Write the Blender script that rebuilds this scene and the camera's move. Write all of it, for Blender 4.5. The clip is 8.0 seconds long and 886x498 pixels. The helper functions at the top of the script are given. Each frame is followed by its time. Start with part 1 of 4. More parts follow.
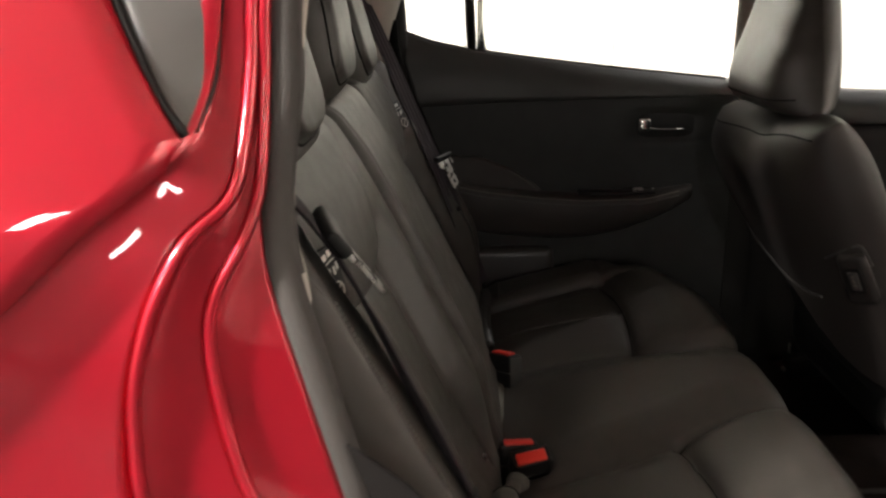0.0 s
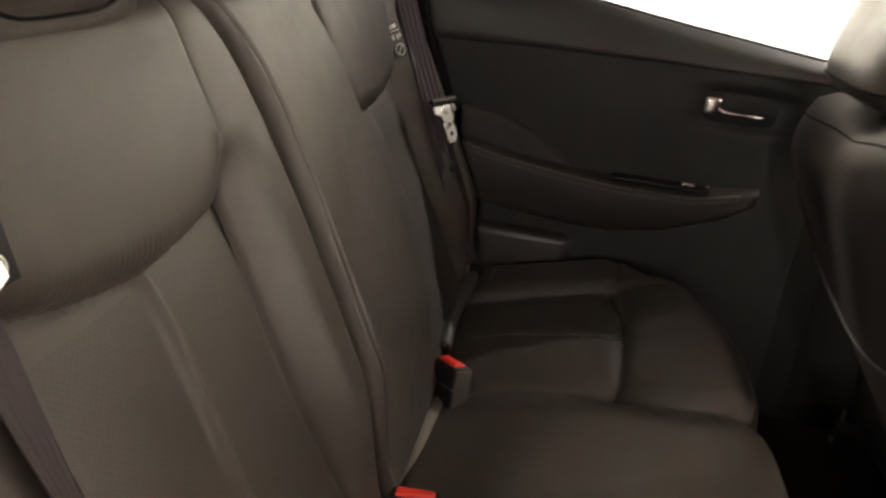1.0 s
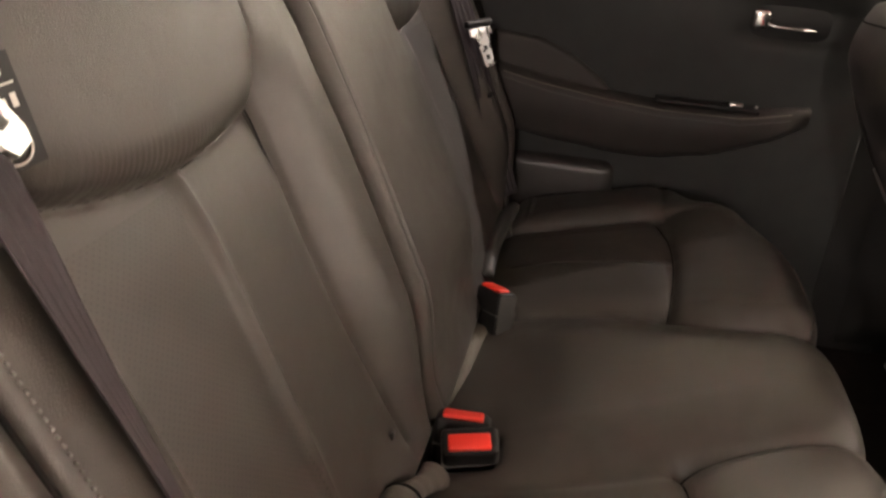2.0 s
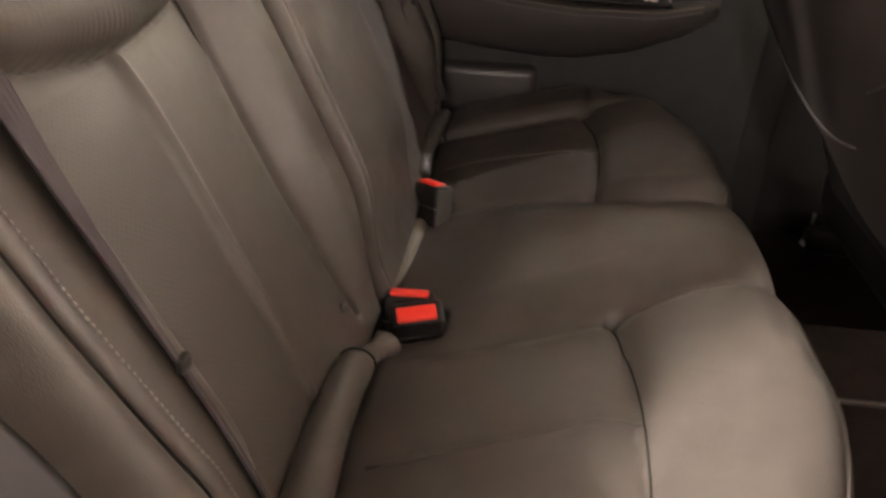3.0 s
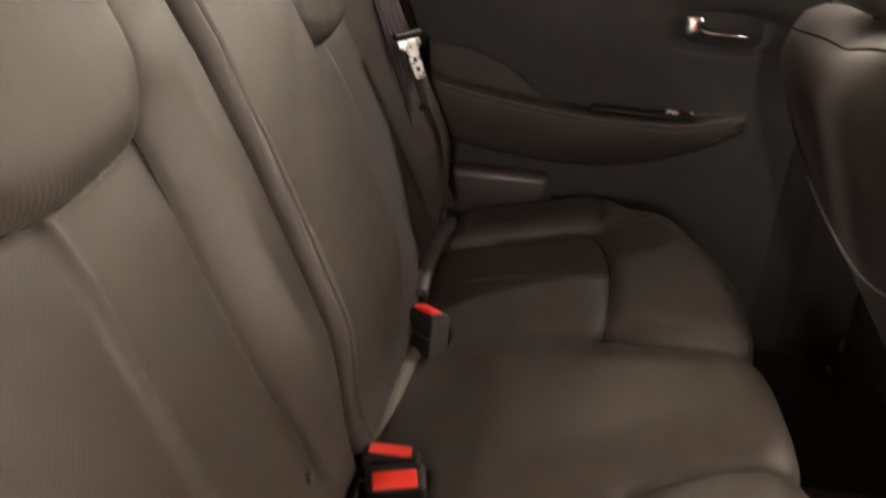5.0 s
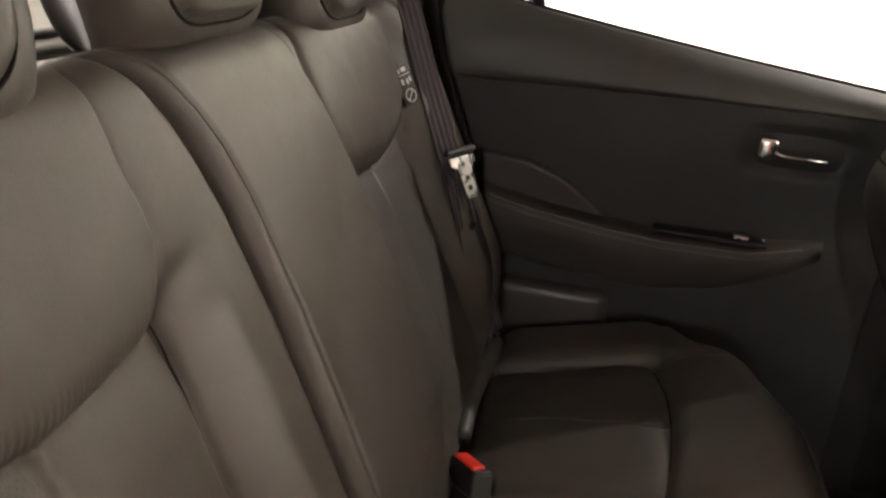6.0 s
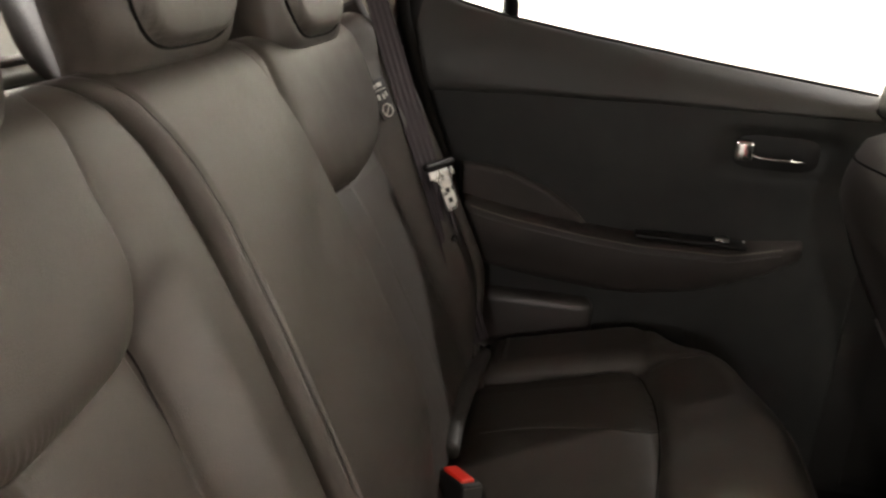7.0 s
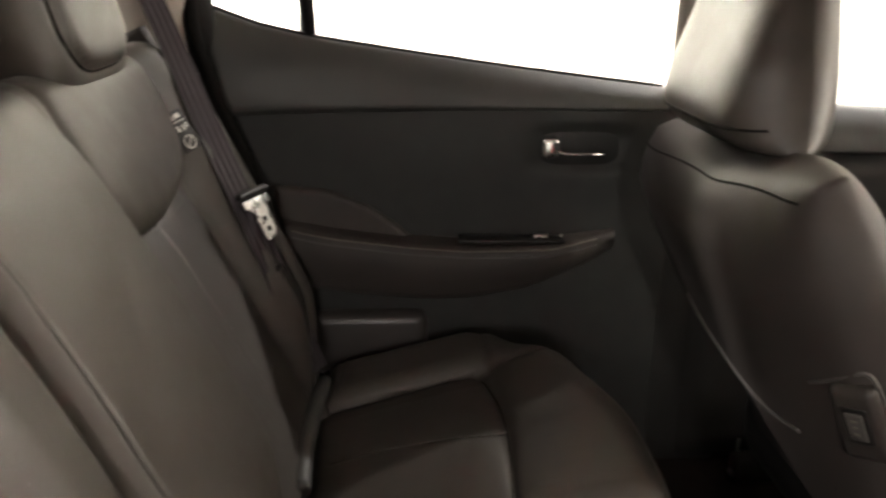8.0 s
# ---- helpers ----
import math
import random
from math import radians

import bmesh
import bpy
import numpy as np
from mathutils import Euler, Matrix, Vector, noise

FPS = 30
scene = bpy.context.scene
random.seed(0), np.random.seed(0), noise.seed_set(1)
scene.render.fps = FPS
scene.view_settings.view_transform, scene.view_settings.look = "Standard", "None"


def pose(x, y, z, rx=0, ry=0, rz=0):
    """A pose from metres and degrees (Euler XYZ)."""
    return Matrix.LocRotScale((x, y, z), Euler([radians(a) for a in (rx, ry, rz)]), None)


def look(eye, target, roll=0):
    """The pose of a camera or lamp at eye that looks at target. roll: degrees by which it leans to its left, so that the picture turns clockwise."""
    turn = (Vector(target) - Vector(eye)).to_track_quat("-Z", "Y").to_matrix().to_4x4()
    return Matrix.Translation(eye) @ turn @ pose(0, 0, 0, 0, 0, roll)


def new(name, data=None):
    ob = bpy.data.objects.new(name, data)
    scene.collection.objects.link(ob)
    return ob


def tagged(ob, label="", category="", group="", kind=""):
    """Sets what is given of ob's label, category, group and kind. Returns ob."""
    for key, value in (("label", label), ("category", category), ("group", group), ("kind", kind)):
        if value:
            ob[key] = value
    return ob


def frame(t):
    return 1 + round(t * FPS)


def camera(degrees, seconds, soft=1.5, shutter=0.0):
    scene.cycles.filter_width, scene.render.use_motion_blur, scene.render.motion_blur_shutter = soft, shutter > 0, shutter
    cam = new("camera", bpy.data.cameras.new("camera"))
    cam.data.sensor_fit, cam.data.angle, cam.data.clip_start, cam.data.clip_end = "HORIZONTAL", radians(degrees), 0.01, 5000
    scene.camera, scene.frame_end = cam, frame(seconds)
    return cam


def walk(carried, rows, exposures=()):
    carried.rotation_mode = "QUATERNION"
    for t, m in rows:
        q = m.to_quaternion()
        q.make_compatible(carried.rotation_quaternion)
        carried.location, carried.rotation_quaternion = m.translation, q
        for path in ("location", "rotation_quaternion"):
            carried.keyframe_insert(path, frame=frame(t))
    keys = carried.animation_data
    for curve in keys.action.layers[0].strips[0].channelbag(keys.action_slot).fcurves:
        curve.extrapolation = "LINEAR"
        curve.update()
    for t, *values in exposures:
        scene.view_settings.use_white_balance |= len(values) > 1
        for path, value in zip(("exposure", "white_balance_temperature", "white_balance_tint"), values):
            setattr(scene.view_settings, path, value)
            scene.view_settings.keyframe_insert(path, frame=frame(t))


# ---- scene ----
cam = camera(57.3, 8.0, soft=2.4, shutter=0.5)
PATH = [
    (0, (0.293, -1.155, 1.247), (0.257, 0.747, 0.630), -1.4),
    (0.2, (0.307, -1.082, 1.240), (0.248, 0.811, 0.597), 0.7),
    (0.3, (0.321, -1.049, 1.229), (0.230, 0.840, 0.577), 2.1),
    (0.4, (0.336, -1.005, 1.219), (0.221, 0.878, 0.555), 3.4),
    (0.5, (0.358, -0.966, 1.212), (0.220, 0.912, 0.539), 4.7),
    (0.7, (0.413, -0.889, 1.199), (0.234, 0.979, 0.503), 6.4),
    (0.8, (0.440, -0.860, 1.194), (0.236, 0.998, 0.482), 6.9),
    (1, (0.471, -0.817, 1.183), (0.227, 1.023, 0.44), 7.0),
    (1.2, (0.467, -0.793, 1.172), (0.179, 1.031, 0.401), 6.6),
    (2.3, (0.463, -0.825, 1.112), (0.183, 0.951, 0.237), 3.7),
    (2.5, (0.463, -0.846, 1.105), (0.215, 0.923, 0.204), 2.9),
    (3, (0.48, -0.876, 1.087), (0.332, 0.874, 0.13), 2.6),
    (3.5, (0.491, -0.907, 1.071), (0.46, 0.822, 0.065), 3.3),
    (4, (0.49, -0.906, 1.067), (0.512, 0.807, 0.035), 3.9),
    (4.5, (0.481, -0.848, 1.107), (0.423, 0.913, 0.162), 3.4),
    (5, (0.494, -0.755, 1.138), (0.283, 1.049, 0.302), 4.3),
    (5.2, (0.49, -0.712, 1.151), (0.245, 1.097, 0.333), 4.9),
    (6.3, (0.463, -0.64, 1.215), (0.105, 1.197, 0.51), 5.0),
    (6.5, (0.467, -0.641, 1.214), (0.105, 1.196, 0.513), 4.9),
    (7, (0.473, -0.64, 1.21), (0.16, 1.208, 0.512), 3.5),
    (7.5, (0.468, -0.632, 1.214), (0.34, 1.248, 0.545), 1.5),
    (8, (0.471, -0.616, 1.208), (0.58, 1.273, 0.56), 0.7),
]
walk(cam, [(t, look(eye, target, roll)) for t, eye, target, roll in PATH],
     [(0.0, -0.08, 6400, 12), (0.5, 0.68, 6550, 12), (1.0, 0.83, 6750, 14), (2.5, 1.49, 7000, 20), (4.0, 1.51, 7000, 20), (5.0, 1.40, 7000, 19), (6.5, 1.02, 6600, 12), (7.5, 0.94, 6550, 12), (8.0, 1.22, 6550, 12)])

# ---- world, lamps ----
world = bpy.data.worlds.new("garage_air")
scene.world = world
world.use_nodes = True
world.node_tree.nodes["Background"].inputs[0].default_value = (0.9, 0.95, 1.0, 1)
world.node_tree.nodes["Background"].inputs[1].default_value = 0.05


def area(name, eye, target, w, h, watts, colour=(1, 0.95, 0.89)):
    data = bpy.data.lights.new(name, "AREA")
    data.shape, data.size, data.size_y, data.energy, data.color = "RECTANGLE", w, h, watts, colour
    ob = new(name, data)
    ob.matrix_world = look(eye, target)
    return ob


# unseen tubes added to fill in light, each with the point its reflector faces
# The long one answers to the streak mirrored in the rear wing.
TUBES = [(-1.6, 2.3, 740, (-1.6, 3.5, 1.7), 1.4, 0), (2.4, 2.3, 195, (2.4, 3.5, 1.1), 1.4, 0), (-3.9, -0.4, 740, (-3.9, -0.4, 0), 1.4, 0),
         (5.1, 0.6, 260, (6.3, 0.6, 1.4), 1.4, 0), (5.1, -2.6, 190, (6.3, -2.6, 1.4), 1.4, 0), (-2.4, -4.9, 120, (-2.4, -4.9, 0), 1.4, 0), (0.55, -9.6, 265, (0.55, -9.6, 0), 6.0, 90)]
for tx, ty, watts, aim, length, turned in TUBES:
    area("fill_tube_light", (tx, ty, 2.86), aim, *((0.24, length) if turned else (length, 0.24)), watts)
# round bay lamp that throws the slanting patch of light on the cushion
BAY = (-1.98, -2.27, 2.80)
bay_light = bpy.data.lights.new("bay_light", "AREA")
bay_light.shape, bay_light.size, bay_light.energy, bay_light.color = "DISK", 0.34, 500, (1, 0.94, 0.86)
new("bay_light", bay_light).matrix_world = look(BAY, (0.2, -0.9, 0.4))


# ---- materials ----
def mat(name, colour, rough=0.5, metal=0.0, grain=0.0, grain_scale=300, vary=0.12, vary_scale=9, bump=0.15, coat=0.0, spec=0.5, cells=False, creases=0.0):
    m = bpy.data.materials.new(name)
    m.use_nodes = True
    nt = m.node_tree
    b = nt.nodes["Principled BSDF"]
    b.inputs["Roughness"].default_value, b.inputs["Metallic"].default_value = rough, metal
    b.inputs["Coat Weight"].default_value, b.inputs["Coat Roughness"].default_value = coat, 0.03
    b.inputs["Specular IOR Level"].default_value = spec
    co = nt.nodes.new("ShaderNodeTexCoord")
    n1 = nt.nodes.new("ShaderNodeTexNoise")
    n1.inputs["Scale"].default_value, n1.inputs["Detail"].default_value = vary_scale, 6
    nt.links.new(co.outputs["Object"], n1.inputs["Vector"])
    ramp = nt.nodes.new("ShaderNodeMapRange")
    ramp.inputs["From Min"].default_value, ramp.inputs["From Max"].default_value = 0.3, 0.7
    ramp.inputs["To Min"].default_value, ramp.inputs["To Max"].default_value = 1 - vary, 1 + vary
    nt.links.new(n1.outputs["Fac"], ramp.inputs["Value"])
    mul = nt.nodes.new("ShaderNodeMix")
    mul.data_type, mul.blend_type = "RGBA", "MULTIPLY"
    mul.inputs["Factor"].default_value = 1
    mul.inputs["A"].default_value = (*colour, 1)
    nt.links.new(ramp.outputs["Result"], mul.inputs["B"])
    nt.links.new(mul.outputs["Result"], b.inputs["Base Color"])
    rr = nt.nodes.new("ShaderNodeMapRange")
    rr.inputs["From Min"].default_value, rr.inputs["From Max"].default_value = 0.3, 0.7
    rr.inputs["To Min"].default_value, rr.inputs["To Max"].default_value = max(rough - 0.06, 0.02), min(rough + 0.06, 1)
    nt.links.new(n1.outputs["Fac"], rr.inputs["Value"])
    nt.links.new(rr.outputs["Result"], b.inputs["Roughness"])
    if grain > 0:
        if cells:
            n2 = nt.nodes.new("ShaderNodeTexVoronoi")
            n2.inputs["Scale"].default_value = grain_scale
            out = n2.outputs["Distance"]
        else:
            n2 = nt.nodes.new("ShaderNodeTexNoise")
            n2.inputs["Scale"].default_value, n2.inputs["Detail"].default_value = grain_scale, 3
            out = n2.outputs["Fac"]
        nt.links.new(co.outputs["Object"], n2.inputs["Vector"])
        bp = nt.nodes.new("ShaderNodeBump")
        bp.inputs["Strength"].default_value, bp.inputs["Distance"].default_value = bump, grain
        nt.links.new(out, bp.inputs["Height"])
        nt.links.new(bp.outputs["Normal"], b.inputs["Normal"])
        if creases > 0:
            n3 = nt.nodes.new("ShaderNodeTexNoise")
            n3.inputs["Scale"].default_value, n3.inputs["Detail"].default_value, n3.inputs["Distortion"].default_value = 38, 4, 0.6
            nt.links.new(co.outputs["Object"], n3.inputs["Vector"])
            b2 = nt.nodes.new("ShaderNodeBump")
            b2.inputs["Strength"].default_value, b2.inputs["Distance"].default_value = 1.0, creases
            nt.links.new(n3.outputs["Fac"], b2.inputs["Height"])
            nt.links.new(b2.outputs["Normal"], bp.inputs["Normal"])
    return m


def glass(name, tint):
    m = bpy.data.materials.new(name)
    m.use_nodes = True
    nt = m.node_tree
    nt.nodes.remove(nt.nodes["Principled BSDF"])
    tr, gl, mix, fr = (nt.nodes.new("ShaderNode" + k) for k in ("BsdfTransparent", "BsdfGlossy", "MixShader", "Fresnel"))
    tr.inputs[0].default_value, gl.inputs["Roughness"].default_value = (*tint, 1), 0.02
    nt.links.new(fr.outputs[0], mix.inputs[0])
    nt.links.new(tr.outputs[0], mix.inputs[1])
    nt.links.new(gl.outputs[0], mix.inputs[2])
    nt.links.new(mix.outputs[0], nt.nodes["Material Output"].inputs["Surface"])
    return m


def glow(name, colour, strength):
    m = bpy.data.materials.new(name)
    m.use_nodes = True
    b = m.node_tree.nodes["Principled BSDF"]
    b.inputs["Emission Color"].default_value, b.inputs["Emission Strength"].default_value = (*colour, 1), strength
    return m


LEATHER = mat("charcoal_leather", (0.046, 0.040, 0.035), 0.48, spec=0.46, grain=0.0006, grain_scale=900, bump=0.34, vary=0.15, vary_scale=34, cells=True, creases=0.0004)
LEATHER_DOOR = mat("black_vinyl", (0.021, 0.0212, 0.020), 0.55, spec=0.35, grain=0.0008, grain_scale=520, bump=0.45, vary=0.2, vary_scale=24)
PERF = mat("perforated_leather", (0.047, 0.041, 0.036), 0.52, spec=0.4, vary=0.10)
nt = PERF.node_tree
uvn, rot, vor, lim, dark = (nt.nodes.new("ShaderNode" + k) for k in ("TexCoord", "VectorRotate", "TexVoronoi", "MapRange", "Mix"))
rot.rotation_type, rot.inputs["Angle"].default_value = "Z_AXIS", radians(45)
vor.voronoi_dimensions = "2D"
vor.inputs["Scale"].default_value, vor.inputs["Randomness"].default_value = 230, 0.0
lim.inputs["To Min"].default_value = 0.6
lim.inputs["From Min"].default_value, lim.inputs["From Max"].default_value = 0.16, 0.24
dark.data_type, dark.blend_type = "RGBA", "MULTIPLY"
dark.inputs["Factor"].default_value = 1
bsdf = nt.nodes["Principled BSDF"]
bmp = nt.nodes.new("ShaderNodeBump")
bmp.inputs["Strength"].default_value, bmp.inputs["Distance"].default_value = 0.35, 0.0005
nt.links.new(uvn.outputs["UV"], rot.inputs["Vector"])
nt.links.new(rot.outputs["Vector"], vor.inputs["Vector"])
nt.links.new(vor.outputs["Distance"], lim.inputs["Value"])
nt.links.new(bsdf.inputs["Base Color"].links[0].from_socket, dark.inputs["A"])
nt.links.new(lim.outputs["Result"], dark.inputs["B"])
nt.links.new(dark.outputs["Result"], bsdf.inputs["Base Color"])
nt.links.new(lim.outputs["Result"], bmp.inputs["Height"])
nt.links.new(bmp.outputs["Normal"], bsdf.inputs["Normal"])
# Perforated leather with the corner's shade and glinting holes put into its colour.
PINHOLE_SHADED = PERF.copy()
PINHOLE_SHADED.name = "shaded_pinholed_leather"
for node in PINHOLE_SHADED.node_tree.nodes:
    if node.bl_idname == "ShaderNodeMapRange" and abs(node.inputs["To Min"].default_value - 0.6) < 1e-4:
        node.inputs["To Min"].default_value, node.inputs["To Max"].default_value = 2.4, 0.8
        node.inputs["From Min"].default_value, node.inputs["From Max"].default_value = 0.12, 0.22
    if node.bl_idname == "ShaderNodeTexVoronoi":
        node.inputs["Scale"].default_value = 215
VINYL = mat("dark_vinyl", (0.050, 0.049, 0.046), 0.55, spec=0.40, grain=0.0005, grain_scale=700, bump=0.3)
CHAIRBACK = mat("chair_back_vinyl", (0.036, 0.0305, 0.028), 0.62, spec=0.30, grain=0.0005, grain_scale=700, bump=0.3)
FABRIC = mat("charcoal_fabric", (0.070, 0.061, 0.053), 0.85, grain=0.001, grain_scale=800, bump=0.5)
SEAM = mat("dark_thread", (0.008, 0.0075, 0.007), 0.9, spec=0.08)
STITCH = mat("pale_thread", (0.17, 0.165, 0.155), 0.8)
WEB = mat("belt_webbing", (0.042, 0.036, 0.039), 0.8, spec=0.12, grain=0.0008, grain_scale=600, bump=0.5)
GREYWEB = mat("grey_stalk_webbing", (0.13, 0.122, 0.10), 0.75, grain=0.0008, grain_scale=500, bump=0.4)
ARMREST = mat("armrest_vinyl", (0.044, 0.038, 0.035), 0.55, spec=0.32, grain=0.0006, grain_scale=600, bump=0.4, vary=0.15)
LEDGE = mat("ledge_plastic", (0.036, 0.031, 0.029), 0.40, grain=0.0004, grain_scale=700, bump=0.3)
BLACK = mat("black_plastic", (0.012, 0.0113, 0.011), 0.48, spec=0.28, grain=0.0003, grain_scale=900, bump=0.2)
SOFTBLACK = mat("matt_black_plastic", (0.020, 0.019, 0.018), 0.65, spec=0.2, grain=0.0005, grain_scale=600, bump=0.3)
PILLAR = mat("matt_pillar_trim", (0.011, 0.0098, 0.0092), 0.9, spec=0.08, grain=0.0006, grain_scale=500, bump=0.4, vary=0.18, vary_scale=20)
COVER = mat("brown_black_plastic", (0.030, 0.026, 0.024), 0.5, spec=0.35, grain=0.0005, grain_scale=600, bump=0.3)
GREYPLASTIC = mat("dark_grey_plastic", (0.060, 0.055, 0.052), 0.5, grain=0.0004, grain_scale=700, bump=0.3)
PALE = mat("pale_grey_trim", (0.46, 0.42, 0.37), 0.75, grain=0.0006, grain_scale=400, bump=0.3)
HEADLINER = mat("headliner_cloth", (0.55, 0.52, 0.47), 0.95, grain=0.001, grain_scale=500, bump=0.4)
RED_BUTTON = mat("red_button_plastic", (0.80, 0.035, 0.02), 0.4, vary=0.05)
CHROME = mat("chrome", (0.85, 0.84, 0.82), 0.16, metal=1.0, vary=0.04)
STEEL = mat("plated_steel", (0.55, 0.54, 0.52), 0.28, metal=1.0, vary=0.08, vary_scale=60)
PAINT = mat("red_metallic_paint", (0.46, 0.0045, 0.020), 0.34, metal=0.6, coat=1.0, vary=0.05, vary_scale=4)
RUBBER = mat("door_seal_rubber", (0.052, 0.046, 0.042), 0.75, grain=0.0008, grain_scale=350, bump=0.3)
CARPET = mat("brown_black_carpet", (0.018, 0.0135, 0.012), 1.0, grain=0.003, grain_scale=450, bump=0.9, vary=0.25, vary_scale=30, spec=0.08)
BAYGREY = mat("luggage_bay_felt", (0.14, 0.145, 0.13), 0.85, grain=0.001, grain_scale=500, bump=0.4)
PRINT = mat("label_white_print", (0.62, 0.60, 0.56), 0.6, vary=0.03)
WALLPAINT = mat("cream_wall_paint", (0.80, 0.78, 0.72), 0.8, vary=0.03, vary_scale=2, grain=0.001, grain_scale=80)
GREYWALL = mat("dim_reflection_grey", (0.30, 0.29, 0.27), 0.8, vary=0.06, vary_scale=2, grain=0.001, grain_scale=80)
CONCRETE = mat("painted_concrete", (0.075, 0.072, 0.067), 0.5, vary=0.15, vary_scale=3, grain=0.001, grain_scale=60)
TUBE = glow("lamp_tube", (1, 0.95, 0.88), 14)
GLASS = glass("clear_glass", (0.92, 0.94, 0.92))
TINTED = mat("dark_tinted_glass", (0.10, 0.095, 0.09), 0.22, spec=0.6, vary=0.03)


# ---- mesh helpers ----
def thing(name, label, category, group="", kind="", at=(0, 0, 0)):
    ob = new(name)
    ob.empty_display_size = 0.05
    ob.location = at
    return tagged(ob, label, category, group, kind)


def attach(name, mesh, material, parent=None, label="", smooth=True):
    mesh.materials.append(material)
    if smooth:
        mesh.polygons.foreach_set("use_smooth", [True] * len(mesh.polygons))
    ob = new(name, mesh)
    if parent is not None:
        ob.parent = parent
        bpy.context.view_layer.update()
        ob.matrix_parent_inverse = parent.matrix_world.inverted()
    if label:
        ob["label"] = label
    return ob


def part(name, bm, material, parent=None, label="", smooth=True):
    mesh = bpy.data.meshes.new(name)
    bmesh.ops.recalc_face_normals(bm, faces=bm.faces)
    bm.to_mesh(mesh)
    bm.free()
    return attach(name, mesh, material, parent, label, smooth)


def slab(name, front, back, material, parent=None, label=""):
    """A solid from two grids of points (n, m, 3), stitched round the rim."""
    n, m = front.shape[:2]
    verts = np.concatenate((front.reshape(-1, 3), back.reshape(-1, 3)))
    i = np.arange(n * m).reshape(n, m)
    k = n * m
    f = np.stack((i[:-1, :-1], i[1:, :-1], i[1:, 1:], i[:-1, 1:]), -1).reshape(-1, 4)
    faces = [f, f[:, ::-1] + k]
    rim = np.concatenate((i[0, :-1], i[:-1, -1], i[-1, :0:-1], i[:0:-1, 0]))
    nxt = np.roll(rim, -1)
    faces.append(np.stack((rim, nxt, nxt + k, rim + k), -1))
    mesh = bpy.data.meshes.new(name)
    mesh.from_pydata(verts.tolist(), [], np.concatenate(faces).tolist())
    mesh.update()
    bm = bmesh.new()
    bm.from_mesh(mesh)
    bmesh.ops.recalc_face_normals(bm, faces=bm.faces)
    bm.to_mesh(mesh)
    bm.free()
    return attach(name, mesh, material, parent, label)


def sheet(name, grid, material, parent=None, label="", thick=0.004, way=(0, 0, -1)):
    return slab(name, grid, grid + np.array(way) * thick, material, parent, label)


def rounded_box(size, r=0.01, seg=3):
    bm = bmesh.new()
    bmesh.ops.create_cube(bm, size=1)
    bmesh.ops.scale(bm, vec=size, verts=bm.verts)
    if r > 0:
        bmesh.ops.bevel(bm, geom=bm.edges[:], offset=min(r, min(size) * 0.49), segments=seg, profile=0.5, affect="EDGES")
    return bm


def moved(bm, m):
    bmesh.ops.transform(bm, matrix=m, verts=bm.verts)
    return bm


def tube(points, r, sides=8, flat=1.0, up=(0, 0, 1)):
    """A swept round or flattened strip along points."""
    bm = bmesh.new()
    pts = [Vector(p) for p in points]
    rings = []
    radii = np.broadcast_to(np.asarray(r, float), (len(pts),))
    for k, p in enumerate(pts):
        r = float(radii[k])
        d = (pts[min(k + 1, len(pts) - 1)] - pts[max(k - 1, 0)]).normalized()
        a = d.cross(Vector(up)).normalized()
        b = a.cross(d).normalized()
        rings.append([bm.verts.new(p + a * (r * math.cos(q)) + b * (r * flat * math.sin(q))) for q in [2 * math.pi * s / sides for s in range(sides)]])
    for u, w in zip(rings, rings[1:]):
        for s in range(sides):
            bm.faces.new((u[s], u[(s + 1) % sides], w[(s + 1) % sides], w[s]))
    bm.faces.new(rings[0])
    bm.faces.new(rings[-1][::-1])
    return bm


def smooth_line(ctrl, n=40):
    """Catmull-Rom through the control points."""
    c = np.array(ctrl, float)
    c = np.vstack((2 * c[0] - c[1], c, 2 * c[-1] - c[-2]))
    out = []
    segs = len(c) - 3
    for q in np.linspace(0, segs, n):
        k = min(int(q), segs - 1)
        t = q - k
        a, b, d, e = c[k:k + 4]
        out.append(0.5 * (2 * b + (d - a) * t + (2 * a - 5 * b + 4 * d - e) * t * t + (3 * b - a - 3 * d + e) * t ** 3))
    return np.array(out)


def dist(U, W, line):
    """Distance of grid points to a polyline in the same plane."""
    best = np.full(U.shape, 9.0)
    for (a, b), (c, d) in zip(line[:-1], line[1:]):
        L = (c - a) ** 2 + (d - b) ** 2 + 1e-12
        t = np.clip(((U - a) * (c - a) + (W - b) * (d - b)) / L, 0, 1)
        best = np.minimum(best, np.hypot(U - a - t * (c - a), W - b - t * (d - b)))
    return best


def step(x, a, b):
    t = np.clip((x - a) / (b - a), 0, 1)
    return t * t * (3 - 2 * t)


def edge_round(d, r):
    """How far a surface drops at the distance d from its rim, for a rim of radius r."""
    q = np.clip(r - d, 0, r)
    return r - np.sqrt(np.maximum(r * r - q * q, 0))


